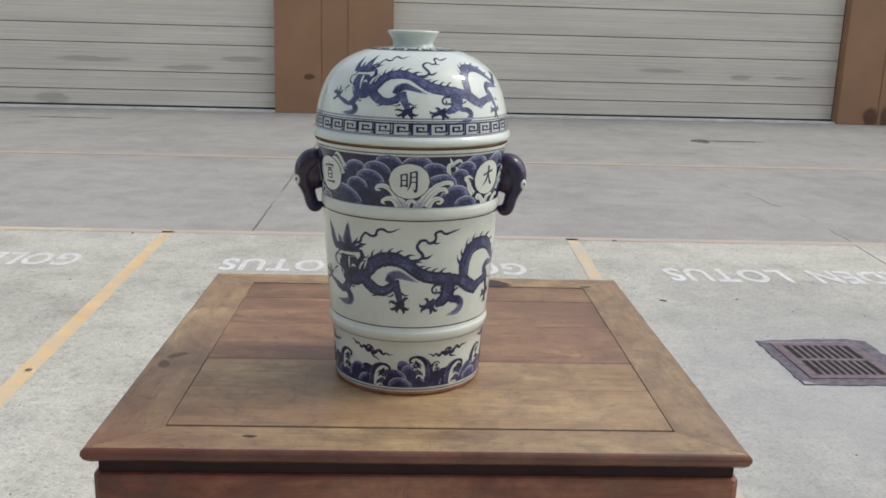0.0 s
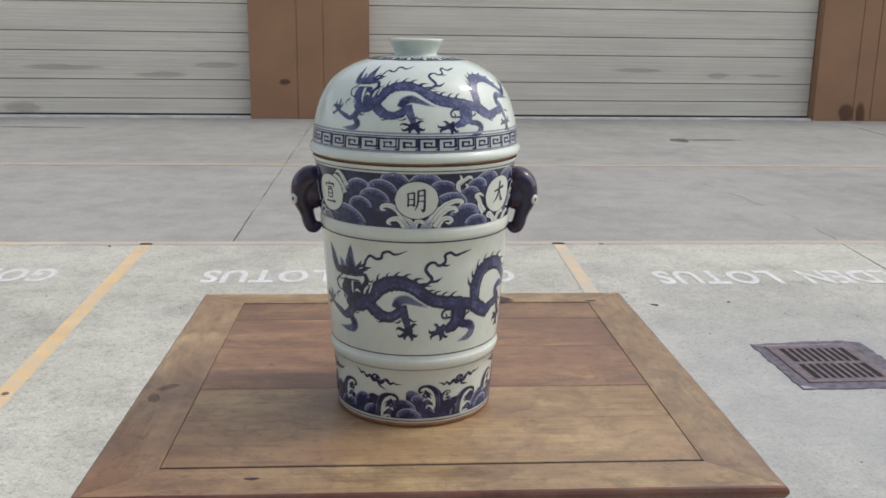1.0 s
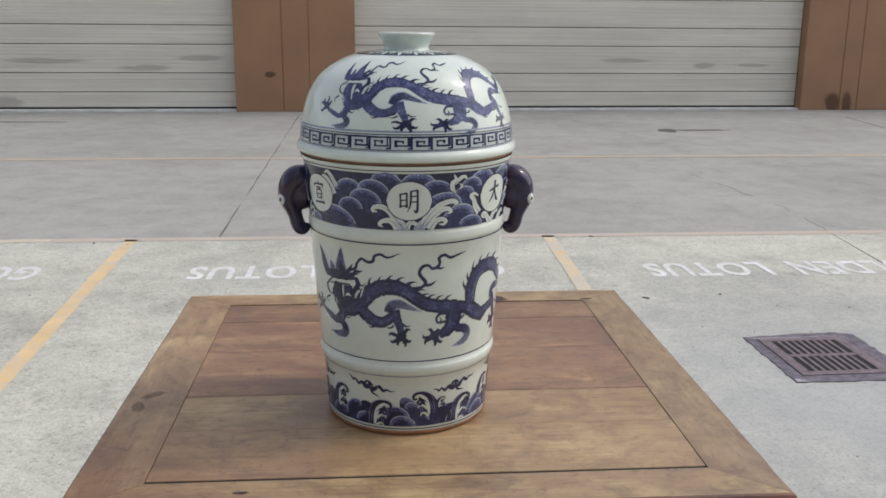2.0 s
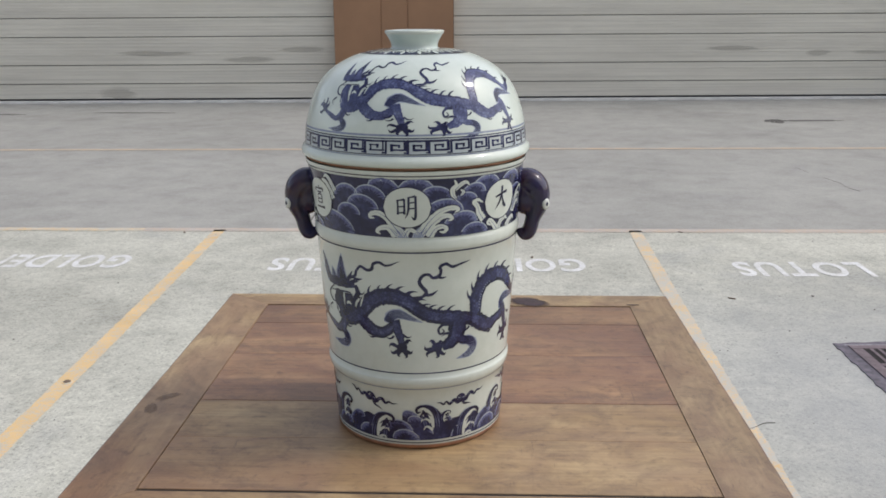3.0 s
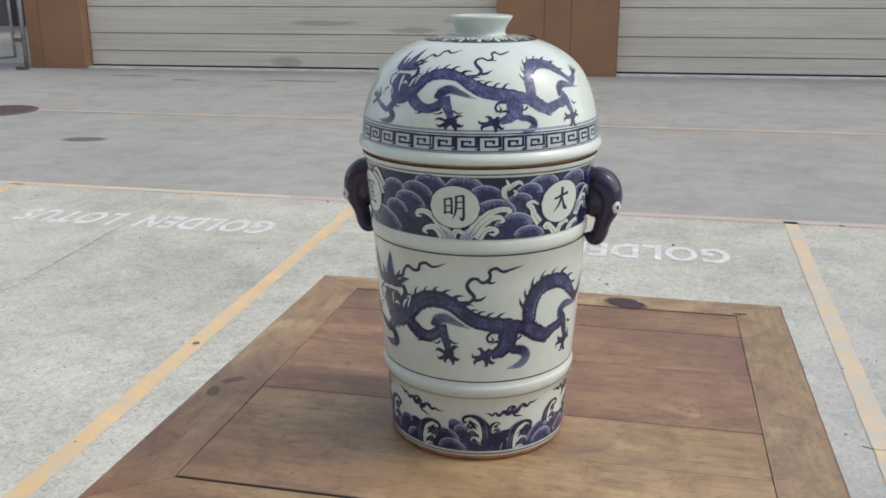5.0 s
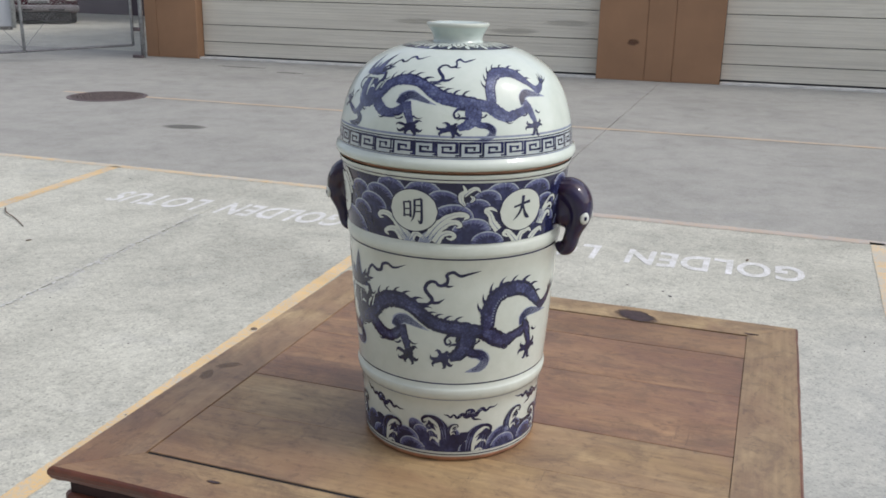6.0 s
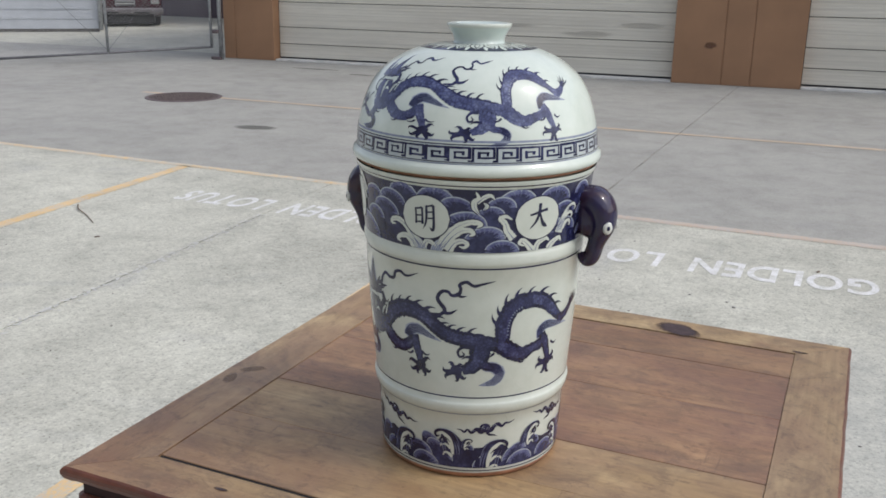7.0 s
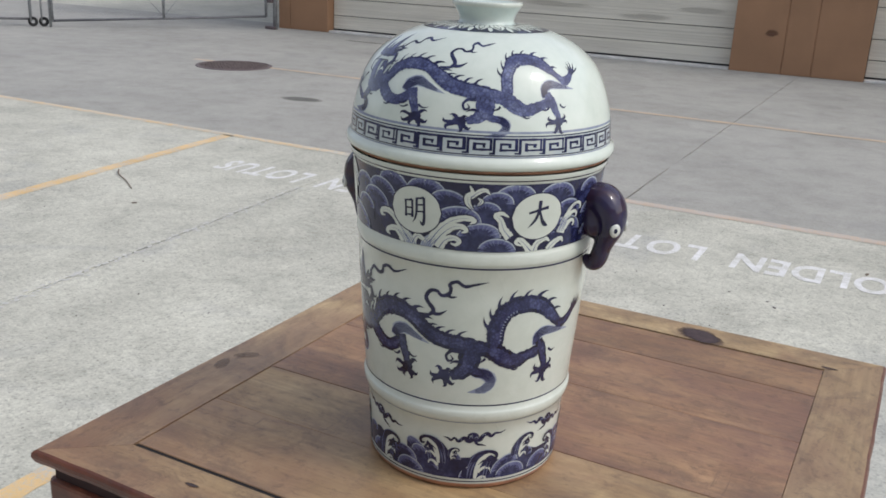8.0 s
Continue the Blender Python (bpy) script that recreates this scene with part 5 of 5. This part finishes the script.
XUAN = [([(0, 13), (0.4, 10.6)], [2.4, 2.0]), ([(-10, 6), (-9.6, 9), (0, 9.6), (10, 10), (8.6, 6.4)], [2.4, 2.2, 2.0, 2.8, 0.6]), ([(-6, 5.6), (6, 6.2)], [1.8, 2.0]), ([(-5, 3), (-5, -6)], [2.0, 2.2]), ([(-5, 3), (5.4, 3.2), (5.2, -6)], [1.8, 2.2, 2.2]), ([(-5, -1.4), (5, -1.2)], [1.5, 1.5]), ([(-5, -5.6), (5, -5.4)], [1.6, 1.6]), ([(-11, -10.6), (0, -10.2), (11.4, -9.8)], [2.2, 2.2, 3.4])]
MED = [(-0.3, MING, 1.25, 0.0), (53.0, DA, 1.12, 1.5), (-56.3, XUAN, 1.15, 0.0)]
rng = random.Random(4)
hills = []
# the sea round the medallions: angle, crest height and half width in millimetres, row
for a, top, wide, lean, row in ((-12, 429, 22, -2, 0), (4.3, 428, 25, 0, 0), (42, 427, 25, 1, 0), (62, 427, 26, 0, 0), (-34, 417, 21, 2, 1), (-19.3, 418, 23, -2, 1), (14.9, 417, 23, -3, 1), (34.4, 418, 19, 1, 1), (69, 405, 21, 0, 1),
                                (-24, 404, 24, -2, 2), (29.8, 406, 18, 1, 2), (69, 384, 26, 0, 2), (-33, 390, 20, 0, 3), (18, 399, 28, 2, 3), (-42, 375, 34, -7, 4), (27.4, 380, 26, 3, 4), (36, 362, 23, -1, 4), (-64, 358, 24, 2, 4)):
    tall = 0.62 * wide + 3
    hills.append((a, (top - tall) / 1000, wide / 1000, tall / 1000, lean / 1000, row))
for row, (z, wide) in enumerate(((410, 24), (397, 23), (382, 24), (368, 24), (354, 26))):
    for k in range(9):
        a = 86 + 23.5 * (k + 0.5 * (row % 2)) + rng.uniform(-4, 4)
        if a < 284:
            w = wide * rng.uniform(0.85, 1.2)
            hills.append((a, (z + rng.uniform(-3, 3)) / 1000, w / 1000, (0.62 * w + 3) / 1000, rng.uniform(-0.004, 0.004), row))
for row in range(5):
    lift = 0.00022 + 0.00012 * row
    fill, rim, inner, glow = Paint(lift), Paint(lift + 0.00008), Paint(lift + 0.00004, rough=0.25), Paint(lift + 0.00006, rough=0.3)
    for a, z, wide, tall, lean, r in hills:
        if r == row:
            fill.mound(a, z, wide, tall, lean, WZ0, WZ1)
            rim.arc(a, z, wide, tall, lean, 1.7, WZ0, WZ1)
            glow.arc(a, z, wide * 0.95, tall * 0.94, lean, 2.0, WZ0, WZ1)
            glow.streaks(a, z, wide, tall, lean, 13, WZ0, WZ1)
            inner.arc(a, z, wide * 0.85, tall * 0.84, lean * 0.85, 5.4, WZ0, WZ1)
            inner.streaks(a, z, wide * 0.9, tall * 0.9, lean * 0.9, 9, WZ0, WZ1)
    fill.done("wave_fill", M_COBALT, body)
    rim.done("wave_rim", M_RIM, body)
    inner.done("wave_shading", M_COBALT_MID, body)
    glow.done("wave_glow", M_COBALT_SOFT, body)


def spray(p, d, a, z, s, flip, more=0.0, stem=1.0):
    """A breaking crest: a broad white plume on a streaming foot, with hooked tongues."""
    k = math.degrees(0.001 / R0) * flip * s
    P = lambda u, v: (a + u * k, z + v * s)
    p.stroke([P(-20, -42 * stem), P(-16, -28 * stem), P(-11, -15), P(-3, -4), P(7, 1), P(15, -1), P(18, -7), P(14, -9)], [more + w * s for w in (17, 12, 7.5, 5.4, 4.6, 4.0, 3.0, 0.8)], 6, 3)
    p.stroke([P(-14, -24), P(-6, -16), P(2, -12), P(9, -14), P(10, -20), P(6, -21)], [more + w * s for w in (9, 7, 5.4, 4.6, 3.2, 0.8)], 6, 2)
    p.stroke([P(-14, -36 * stem), P(-6, -28 * stem), P(1, -25 * stem), P(6, -28 * stem), P(6, -33 * stem), P(3, -33 * stem)], [more + w * s for w in (11, 8, 5.6, 4.4, 3, 0.8)], 6, 2)
    for u in (-23, -20.5, -17, -13.5) if d else ():
        d.stroke([P(u - 2, -40 * stem), P(u + 3, -27 * stem), P(u + 8, -17)], [0.8, 1.5, 0.3], 5, 1)
    if d:
        d.stroke([P(-8, -9), P(0, -2), P(8, 0)], [0.3, 0.9, 0.3], 5, 1)


shade, foam, lines = Paint(0.00090), Paint(0.00096, rough=0.12), Paint(0.00104)
foam.warp = lines.warp = shade.warp = lambda x, z: (x, min(max(z, WZ0 + 0.0004), WZ1 - 0.0004))
for a, z, s, f, up in ((72, 398, 0.8, 1, 1), (-52, 412, 0.6, -1, 1), (-68, 372, 0.8, 1, 1), (-80, 402, 0.8, -1, 1), (98, 398, 0.9, 1, 1), (-100, 396, 0.9, -1, 1), (130, 400, 1.0, 1, 1), (165, 390, 1.0, -1, 1), (-150, 402, 1.0, 1, 1), (-125, 388, 0.9, 1, 1)):
    spray(shade, None, a, z, s, f, 2.4, up)
    spray(foam, lines, a, z, s, f, 0.0, up)


def tongue(points, widths):
    """One white tongue of spray with a dark edge and a thin shaded line along its middle."""
    shade.stroke(points, [1.3 * w + 2.8 for w in widths], 6, 2)
    foam.stroke(points, [1.3 * w for w in widths], 6, 3)
    lines.stroke(points[:max(3, len(points) - 2)], [1.3, 0.6, 0.2], 6, 1)


# streaming foot of the spray under the middle medallion, then its tongues to both sides
wedge = Paint(0.00093, foam.warp, rough=0.1)
for side in (-1, 1):
    wedge.stroke([(1 + 3.2 * side, 343), (1 + 5.0 * side, 352), (1 + 8.0 * side, 363)], [15, 14, 7], 5, 4)
    for k in range(5):
        lines.stroke([(1 + (1.6 + 0.9 * k) * side, 344), (1 + (2.6 + 1.1 * k) * side, 352), (1 + (5.4 + 1.2 * k) * side, 360)], [1.1, 0.9, 0.2], 4, 1)
wedge.done("foam_wash", M_RIM, body)
tongue([(6.4, 352), (10.2, 367), (14.7, 379), (19.3, 385), (23.5, 386), (25.6, 383), (23.8, 379.5)], [10, 8, 6.4, 5.6, 5, 3.6, 1])
tongue([(8.3, 350), (12, 364), (16.6, 374), (20.3, 375.5), (22.4, 371), (20.4, 368)], [9, 7, 6, 5, 3.6, 1])
tongue([(10.6, 346), (13.4, 357), (17.2, 361), (19.6, 357), (18, 352.5), (15.8, 354)], [8, 6, 5, 4, 2.8, 1])
tongue([(-4, 350), (-7.8, 364), (-11.6, 375), (-15.6, 380), (-19, 378), (-19.6, 373), (-17.2, 372.5)], [10, 8, 6, 5.4, 4.6, 3.2, 1])
tongue([(-6, 348), (-9.9, 359), (-14, 359), (-16.4, 354), (-14.4, 350)], [9, 6.6, 5, 3.6, 1])
tongue([(-2.1, 347), (0.3, 357), (3.1, 355), (5, 350)], [6, 5, 4, 1])
tongue([(24.6, 397), (22.6, 404), (22.3, 412), (24.2, 417), (23, 425)], [1.5, 4.6, 5.4, 4, 0.8])
tongue([(23.6, 411), (26.6, 418), (29.4, 420.5), (31.4, 415.5)], [3, 4.2, 3.4, 0.8])
tongue([(26, 401), (28, 407), (26.4, 411)], [0.8, 3.2, 0.8])
tongue([(41, 364), (38, 374), (36.6, 384), (34.4, 391), (36.9, 393.5), (39.8, 389)], [8, 7, 5.4, 4.6, 3.4, 1])
tongue([(51.5, 345), (48.2, 355), (45.4, 361), (44, 357), (46.6, 353)], [8, 6, 4.4, 3, 1])
tongue([(52.6, 345), (54, 355), (58, 360), (60.5, 356)], [7, 6, 4.4, 1])
tongue([(60, 345), (63, 353), (67, 357), (68.5, 352)], [7, 6, 4, 1])
tongue([(-43, 392), (-45, 404), (-48, 414), (-51, 416), (-51.5, 410)], [7, 6, 5, 3.4, 1])
tongue([(-41, 404), (-44, 417), (-47, 424), (-49.5, 421)], [6, 5, 4, 1])
shade.done("foam_shade", M_COBALT_DARK, body)
foam.done("wave_foam", M_PORCELAIN, body)
lines.done("foam_shading", M_COBALT_SOFT, body)
for a, strokes, wide, up in MED:
    edge, face = Paint(0.00112), Paint(0.00120)
    edge.disc(a, 0.3885, 0.0335, 0.0292)
    face.disc(a, 0.3885, 0.0318, 0.0277)
    edge.done("medallion_edge", M_COBALT_DARK, body)
    face.done("medallion", M_PORCELAIN, body, "white medallion with a written character")
    brush = Paint(0.0015, rough=0.08)
    for points, widths in strokes:
        brush.stroke([(a + math.degrees(u * wide / 1000 / R0), 388.5 + up + 1.36 * v) for u, v in points], [1.25 * w for w in widths], 5, 2)
    brush.done("character", M_INK, body, "dark blue brushed character")

# ---- the foot border: rolling sea and little clouds ----
SZ0, SZ1 = 0.0172, 0.1
swell = Paint(0.0003)
swell.strip([[(math.radians(a) * R0, (51 + 7 * math.sin(math.radians(a * 11.6 + 40)) + 4 * math.sin(math.radians(a * 19))) / 1000), (math.radians(a) * R0, 0.033), (math.radians(a) * R0, SZ0)] for a in range(-180, 181)])
swell.done("wave_fill", M_COBALT, body)
sea = [(-41, 56, 19, 8, 0), (0, 69, 18, -9, 0), (61, 58, 24, 6, 0), (5, 58, 22, -12, 1), (21, 57, 12, 4, 1), (-8.7, 53, 24, -2, 1), (51, 52, 22, 8, 1), (31, 38, 16, 4, 2), (-4, 36, 25, -4, 2), (55, 39, 25, 2, 2), (-30, 38, 22, -2, 2), (-55, 42, 24, 4, 2), (-66, 60, 22, 0, 0), (76, 42, 24, 0, 2)]
for k in range(9):
    a = 92 + 20.5 * k
    sea += [(a, 60 + rng.uniform(-5, 5), 23, rng.uniform(-8, 8), 0), (a + 8, 50 + rng.uniform(-3, 3), 24, rng.uniform(-6, 6), 1), (a + 4, 38, 25, rng.uniform(-4, 4), 2)]
for row in range(3):
    lift = 0.00038 + 0.00016 * row
    fill, rim, inner, glow = Paint(lift), Paint(lift + 0.00008), Paint(lift + 0.00004, rough=0.25), Paint(lift + 0.00006, rough=0.3)
    for a, top, w, lean, r in sea:
        if r == row:
            t = 0.62 * w + 5
            q = (a, (top - t) / 1000, w / 1000, t / 1000, lean / 1000)
            fill.mound(*q, SZ0, SZ1)
            rim.arc(*q, 1.6, SZ0, SZ1)
            glow.arc(q[0], q[1], q[2] * 0.95, q[3] * 0.94, q[4], 2.2, SZ0, SZ1)
            glow.streaks(*q, 13, SZ0, SZ1)
            inner.arc(q[0], q[1], q[2] * 0.83, q[3] * 0.83, q[4] * 0.83, 6.0, SZ0, SZ1)
            inner.streaks(q[0], q[1], q[2] * 0.85, q[3] * 0.85, q[4] * 0.85, 9, SZ0, SZ1)
    fill.done("wave_fill", M_COBALT, body)
    rim.done("wave_rim", M_RIM, body)
    inner.done("wave_shading", M_COBALT_MID, body)
    glow.done("wave_glow", M_COBALT_SOFT, body)


def breaker(dark, white, late, a, z, s, flip):
    """A tall curling wave: a white plume under a heavy dark arch, with dark curls inside."""
    k = math.degrees(0.001 / R0) * flip * s
    P = lambda u, v: (a + u * k, z + v * s)
    W = lambda *ws: [w * s for w in ws]
    dark.stroke([P(-9, -38), P(-8, -24), P(-2, -11), P(8, -6)], W(40, 36, 25, 10), 6, 3)
    white.stroke([P(-10, -40), P(-8, -26), P(-3, -13), P(6, -5), P(14, -4)], W(4, 6.5, 7, 4.6, 1.5), 6, 3)
    white.stroke([P(-6, -30), P(2, -24), P(9, -25), P(10, -31)], W(5.5, 4.4, 3.2, 1.5), 6, 2)
    white.stroke([P(-9, -44), P(-2, -38), P(4, -38), P(6, -43)], W(5, 4, 3, 1.5), 6, 2)
    late.stroke([P(-19, -34), P(-17, -18), P(-10, -5), P(2, 0), P(13, -1), P(19, -6), P(17, -12), P(12, -10)], W(3, 4, 4.6, 4.4, 5, 4.6, 3.6, 1.6), 6, 2)
    late.stroke([P(-6, -19), P(1, -13), P(8, -13), P(11, -19), P(6, -22), P(4, -18)], W(1, 2.4, 3.6, 3.6, 2.8, 1.2), 6, 2)
    late.stroke([P(-4, -32), P(2, -27), P(8, -28), P(9, -34), P(4, -35), P(3, -32)], W(1, 2.4, 3.4, 3.4, 2.6, 1.2), 6, 2)
    for u in (-19, -15, 3, 7):
        soft.stroke([P(u - 2, -40), P(u, -27), P(u + 4, -15)], W(0.5, 1.3, 0.4), 5, 1)
    soft.stroke([P(-21, -36), P(-19, -19), P(-12, -4), P(0, 2), P(12, 2)], W(0.4, 1.0, 1.1, 0.9, 0.3), 6, 1)


dark, white, late, soft = Paint(0.0009), Paint(0.00098), Paint(0.00106), Paint(0.00112)
dark.warp = white.warp = late.warp = soft.warp = lambda x, z: (x, max(z, SZ0 + 0.0004))
for a, z, s, f in ((-20, 62, 1.08, 1), (9.5, 79, 1.0, -1), (21.5, 67, 0.42, 1), (38, 62, 1.1, 1), (63, 80, 0.8, 1), (-52, 76, 0.95, 1), (-80, 64, 0.95, 1), (86, 64, 0.9, -1), (112, 72, 0.95, 1), (140, 62, 0.9, -1), (165, 72, 0.95, 1), (-164, 64, 0.95, -1), (-134, 74, 0.95, 1), (-106, 64, 0.9, 1)):
    breaker(dark, white, late, a, z, s, f)
white.done("breaker_white", M_PORCELAIN, body)
dark.done("breaker_body", M_COBALT, body)
late.done("breaker_contour", M_COBALT_DARK, body)
soft.done("breaker_wash", M_COBALT_SOFT, body)
cloud, puff = Paint(0.0004), Paint(0.0005)
for a, z, f, tilt in ((-27, 87, 1, -0.22), (32, 84, 1, 0.12), (80, 90, -1, 0.1), (-74, 86, -1, 0.0), (130, 86, 1, 0.1), (180, 84, 1, 0), (-125, 88, 1, 0)):
    q = lambda u, v: (a + f * math.degrees(u / 1000 / R0), z + v + tilt * u)
    cloud.stroke([q(-45, 5), q(-38, 3), q(-33, -1), q(-28, 3), q(-22, -3), q(-14, 2), q(-7, -3), q(1, 1), q(8, -3), q(14, 3), q(20, 5), q(26, 0), q(32, 4), q(39, 3), q(48, 6)], [0.4, 2.6, 3.6, 3, 5, 6, 8.5, 10, 8, 6, 6.5, 4.5, 3.6, 2.4, 0.3], 5, 2)
    cloud.stroke([q(-8, 0), q(-7, 6), q(-1, 8), q(5, 5), q(6, 0)], [3, 3.6, 4, 3.6, 2], 5, 2)
    cloud.stroke([q(2, -4), q(6, -10), q(13, -12), q(20, -15)], [5, 4, 2.6, 0.3], 5, 2)
    for u, v in ((-4, 1), (4, 0), (15, 3), (-20, -1)):
        puff.stroke([q(u - 2.5, v - 1), q(u - 1, v + 2), q(u + 2, v + 1.4), q(u + 2, v - 1.5)], [0.4, 0.8, 0.8, 0.3], 4, 1)
cloud.done("painted_clouds", M_COBALT_DARK, body)
puff.done("painted_puffs", M_COBALT_PALE, body)


# ---- the two handles: animal heads with a hanging trunk ----
def handle(side):
    stations = [(0.156, 0.392, 0.022, 0.020), (0.168, 0.397, 0.026, 0.024), (0.179, 0.396, 0.0285, 0.026), (0.188, 0.388, 0.029, 0.025), (0.193, 0.376, 0.027, 0.022), (0.193, 0.362, 0.024, 0.0185), (0.1885, 0.349, 0.0200, 0.0150),
                (0.1845, 0.337, 0.0168, 0.0132), (0.1820, 0.327, 0.0165, 0.0132), (0.178, 0.318, 0.0160, 0.0125), (0.172, 0.315, 0.0135, 0.0105), (0.165, 0.319, 0.0095, 0.0075), (0.161, 0.324, 0.004, 0.004)]
    line = curve([(0.156 + (r - 0.156) * 0.95, 0.392 + (z - 0.392) * 1.03 - 0.0015, wy * 0.90, wr * 0.90) for r, z, wy, wr in stations], 4)
    bm = bmesh.new()
    rings, n = [], 18
    for i, (r, z, wy, wr) in enumerate(line):
        p, q = line[max(0, i - 1)], line[min(len(line) - 1, i + 1)]
        d = Vector((q[0] - p[0], 0, q[1] - p[1])).normalized()
        nrm = Vector((d.z, 0, -d.x))
        ring_ = []
        for k in range(n):
            t = 2 * math.pi * k / n
            v = Vector((r, 0, z)) + nrm * (wr * math.cos(t)) + Vector((0, 1, 0)) * (wy * math.sin(t) * (1 - 0.12 * math.cos(t)))
            ring_.append(bm.verts.new((v.x * side, v.y, v.z)))
        rings.append(ring_)
    for a, b in zip(rings, rings[1:]):
        for k in range(n):
            bm.faces.new((a[k], a[(k + 1) % n], b[(k + 1) % n], b[k]))
    bm.faces.new(rings[0]), bm.faces.new(rings[-1])
    bmesh.ops.create_uvsphere(bm, u_segments=16, v_segments=10, radius=1.0, matrix=pose(side * 0.168, 0, 0.376, 0, -8 * side, 0) @ Matrix.Diagonal((0.021, 0.023, 0.032, 1)))
    # low brow ridges
    for s in (-1, 1):
        bmesh.ops.create_uvsphere(bm, u_segments=12, v_segments=8, radius=1.0, matrix=pose(side * 0.183, s * 0.017, 0.392, 0, 20 * side, 0) @ Matrix.Diagonal((0.011, 0.009, 0.012, 1)))
    bmesh.ops.recalc_face_normals(bm, faces=bm.faces[:])
    ob = part("handle", bm, M_HANDLE, jar, "dark aubergine animal-head handle with curled trunk", True)
    fuse = ob.modifiers.new("fuse", "REMESH")
    fuse.mode, fuse.voxel_size, fuse.use_smooth_shade = "VOXEL", 0.0018, True
    ease = ob.modifiers.new("ease", "SMOOTH")
    ease.factor, ease.iterations = 0.5, 8
    for s in (-1, 1):
        out = Vector((side * 0.64, s * 0.77, 0))
        for rad, off, mat in ((0.0084, 0.0, M_EYE), (0.0033, 0.0024, M_INK)):
            bm = bmesh.new()
            at = Vector((side * 0.2032, s * 0.0180, 0.3646)) + out * off
            bmesh.ops.create_uvsphere(bm, u_segments=14, v_segments=8, radius=1.0, matrix=pose(at.x, at.y, at.z, 0, 0, -side * s * 40) @ Matrix.Diagonal((rad * 0.85, rad * 0.38, rad * 1.1, 1)))
            part("eye" if mat is M_EYE else "pupil", bm, mat, ob, smooth=True)
    return ob


handle(1)
handle(-1)
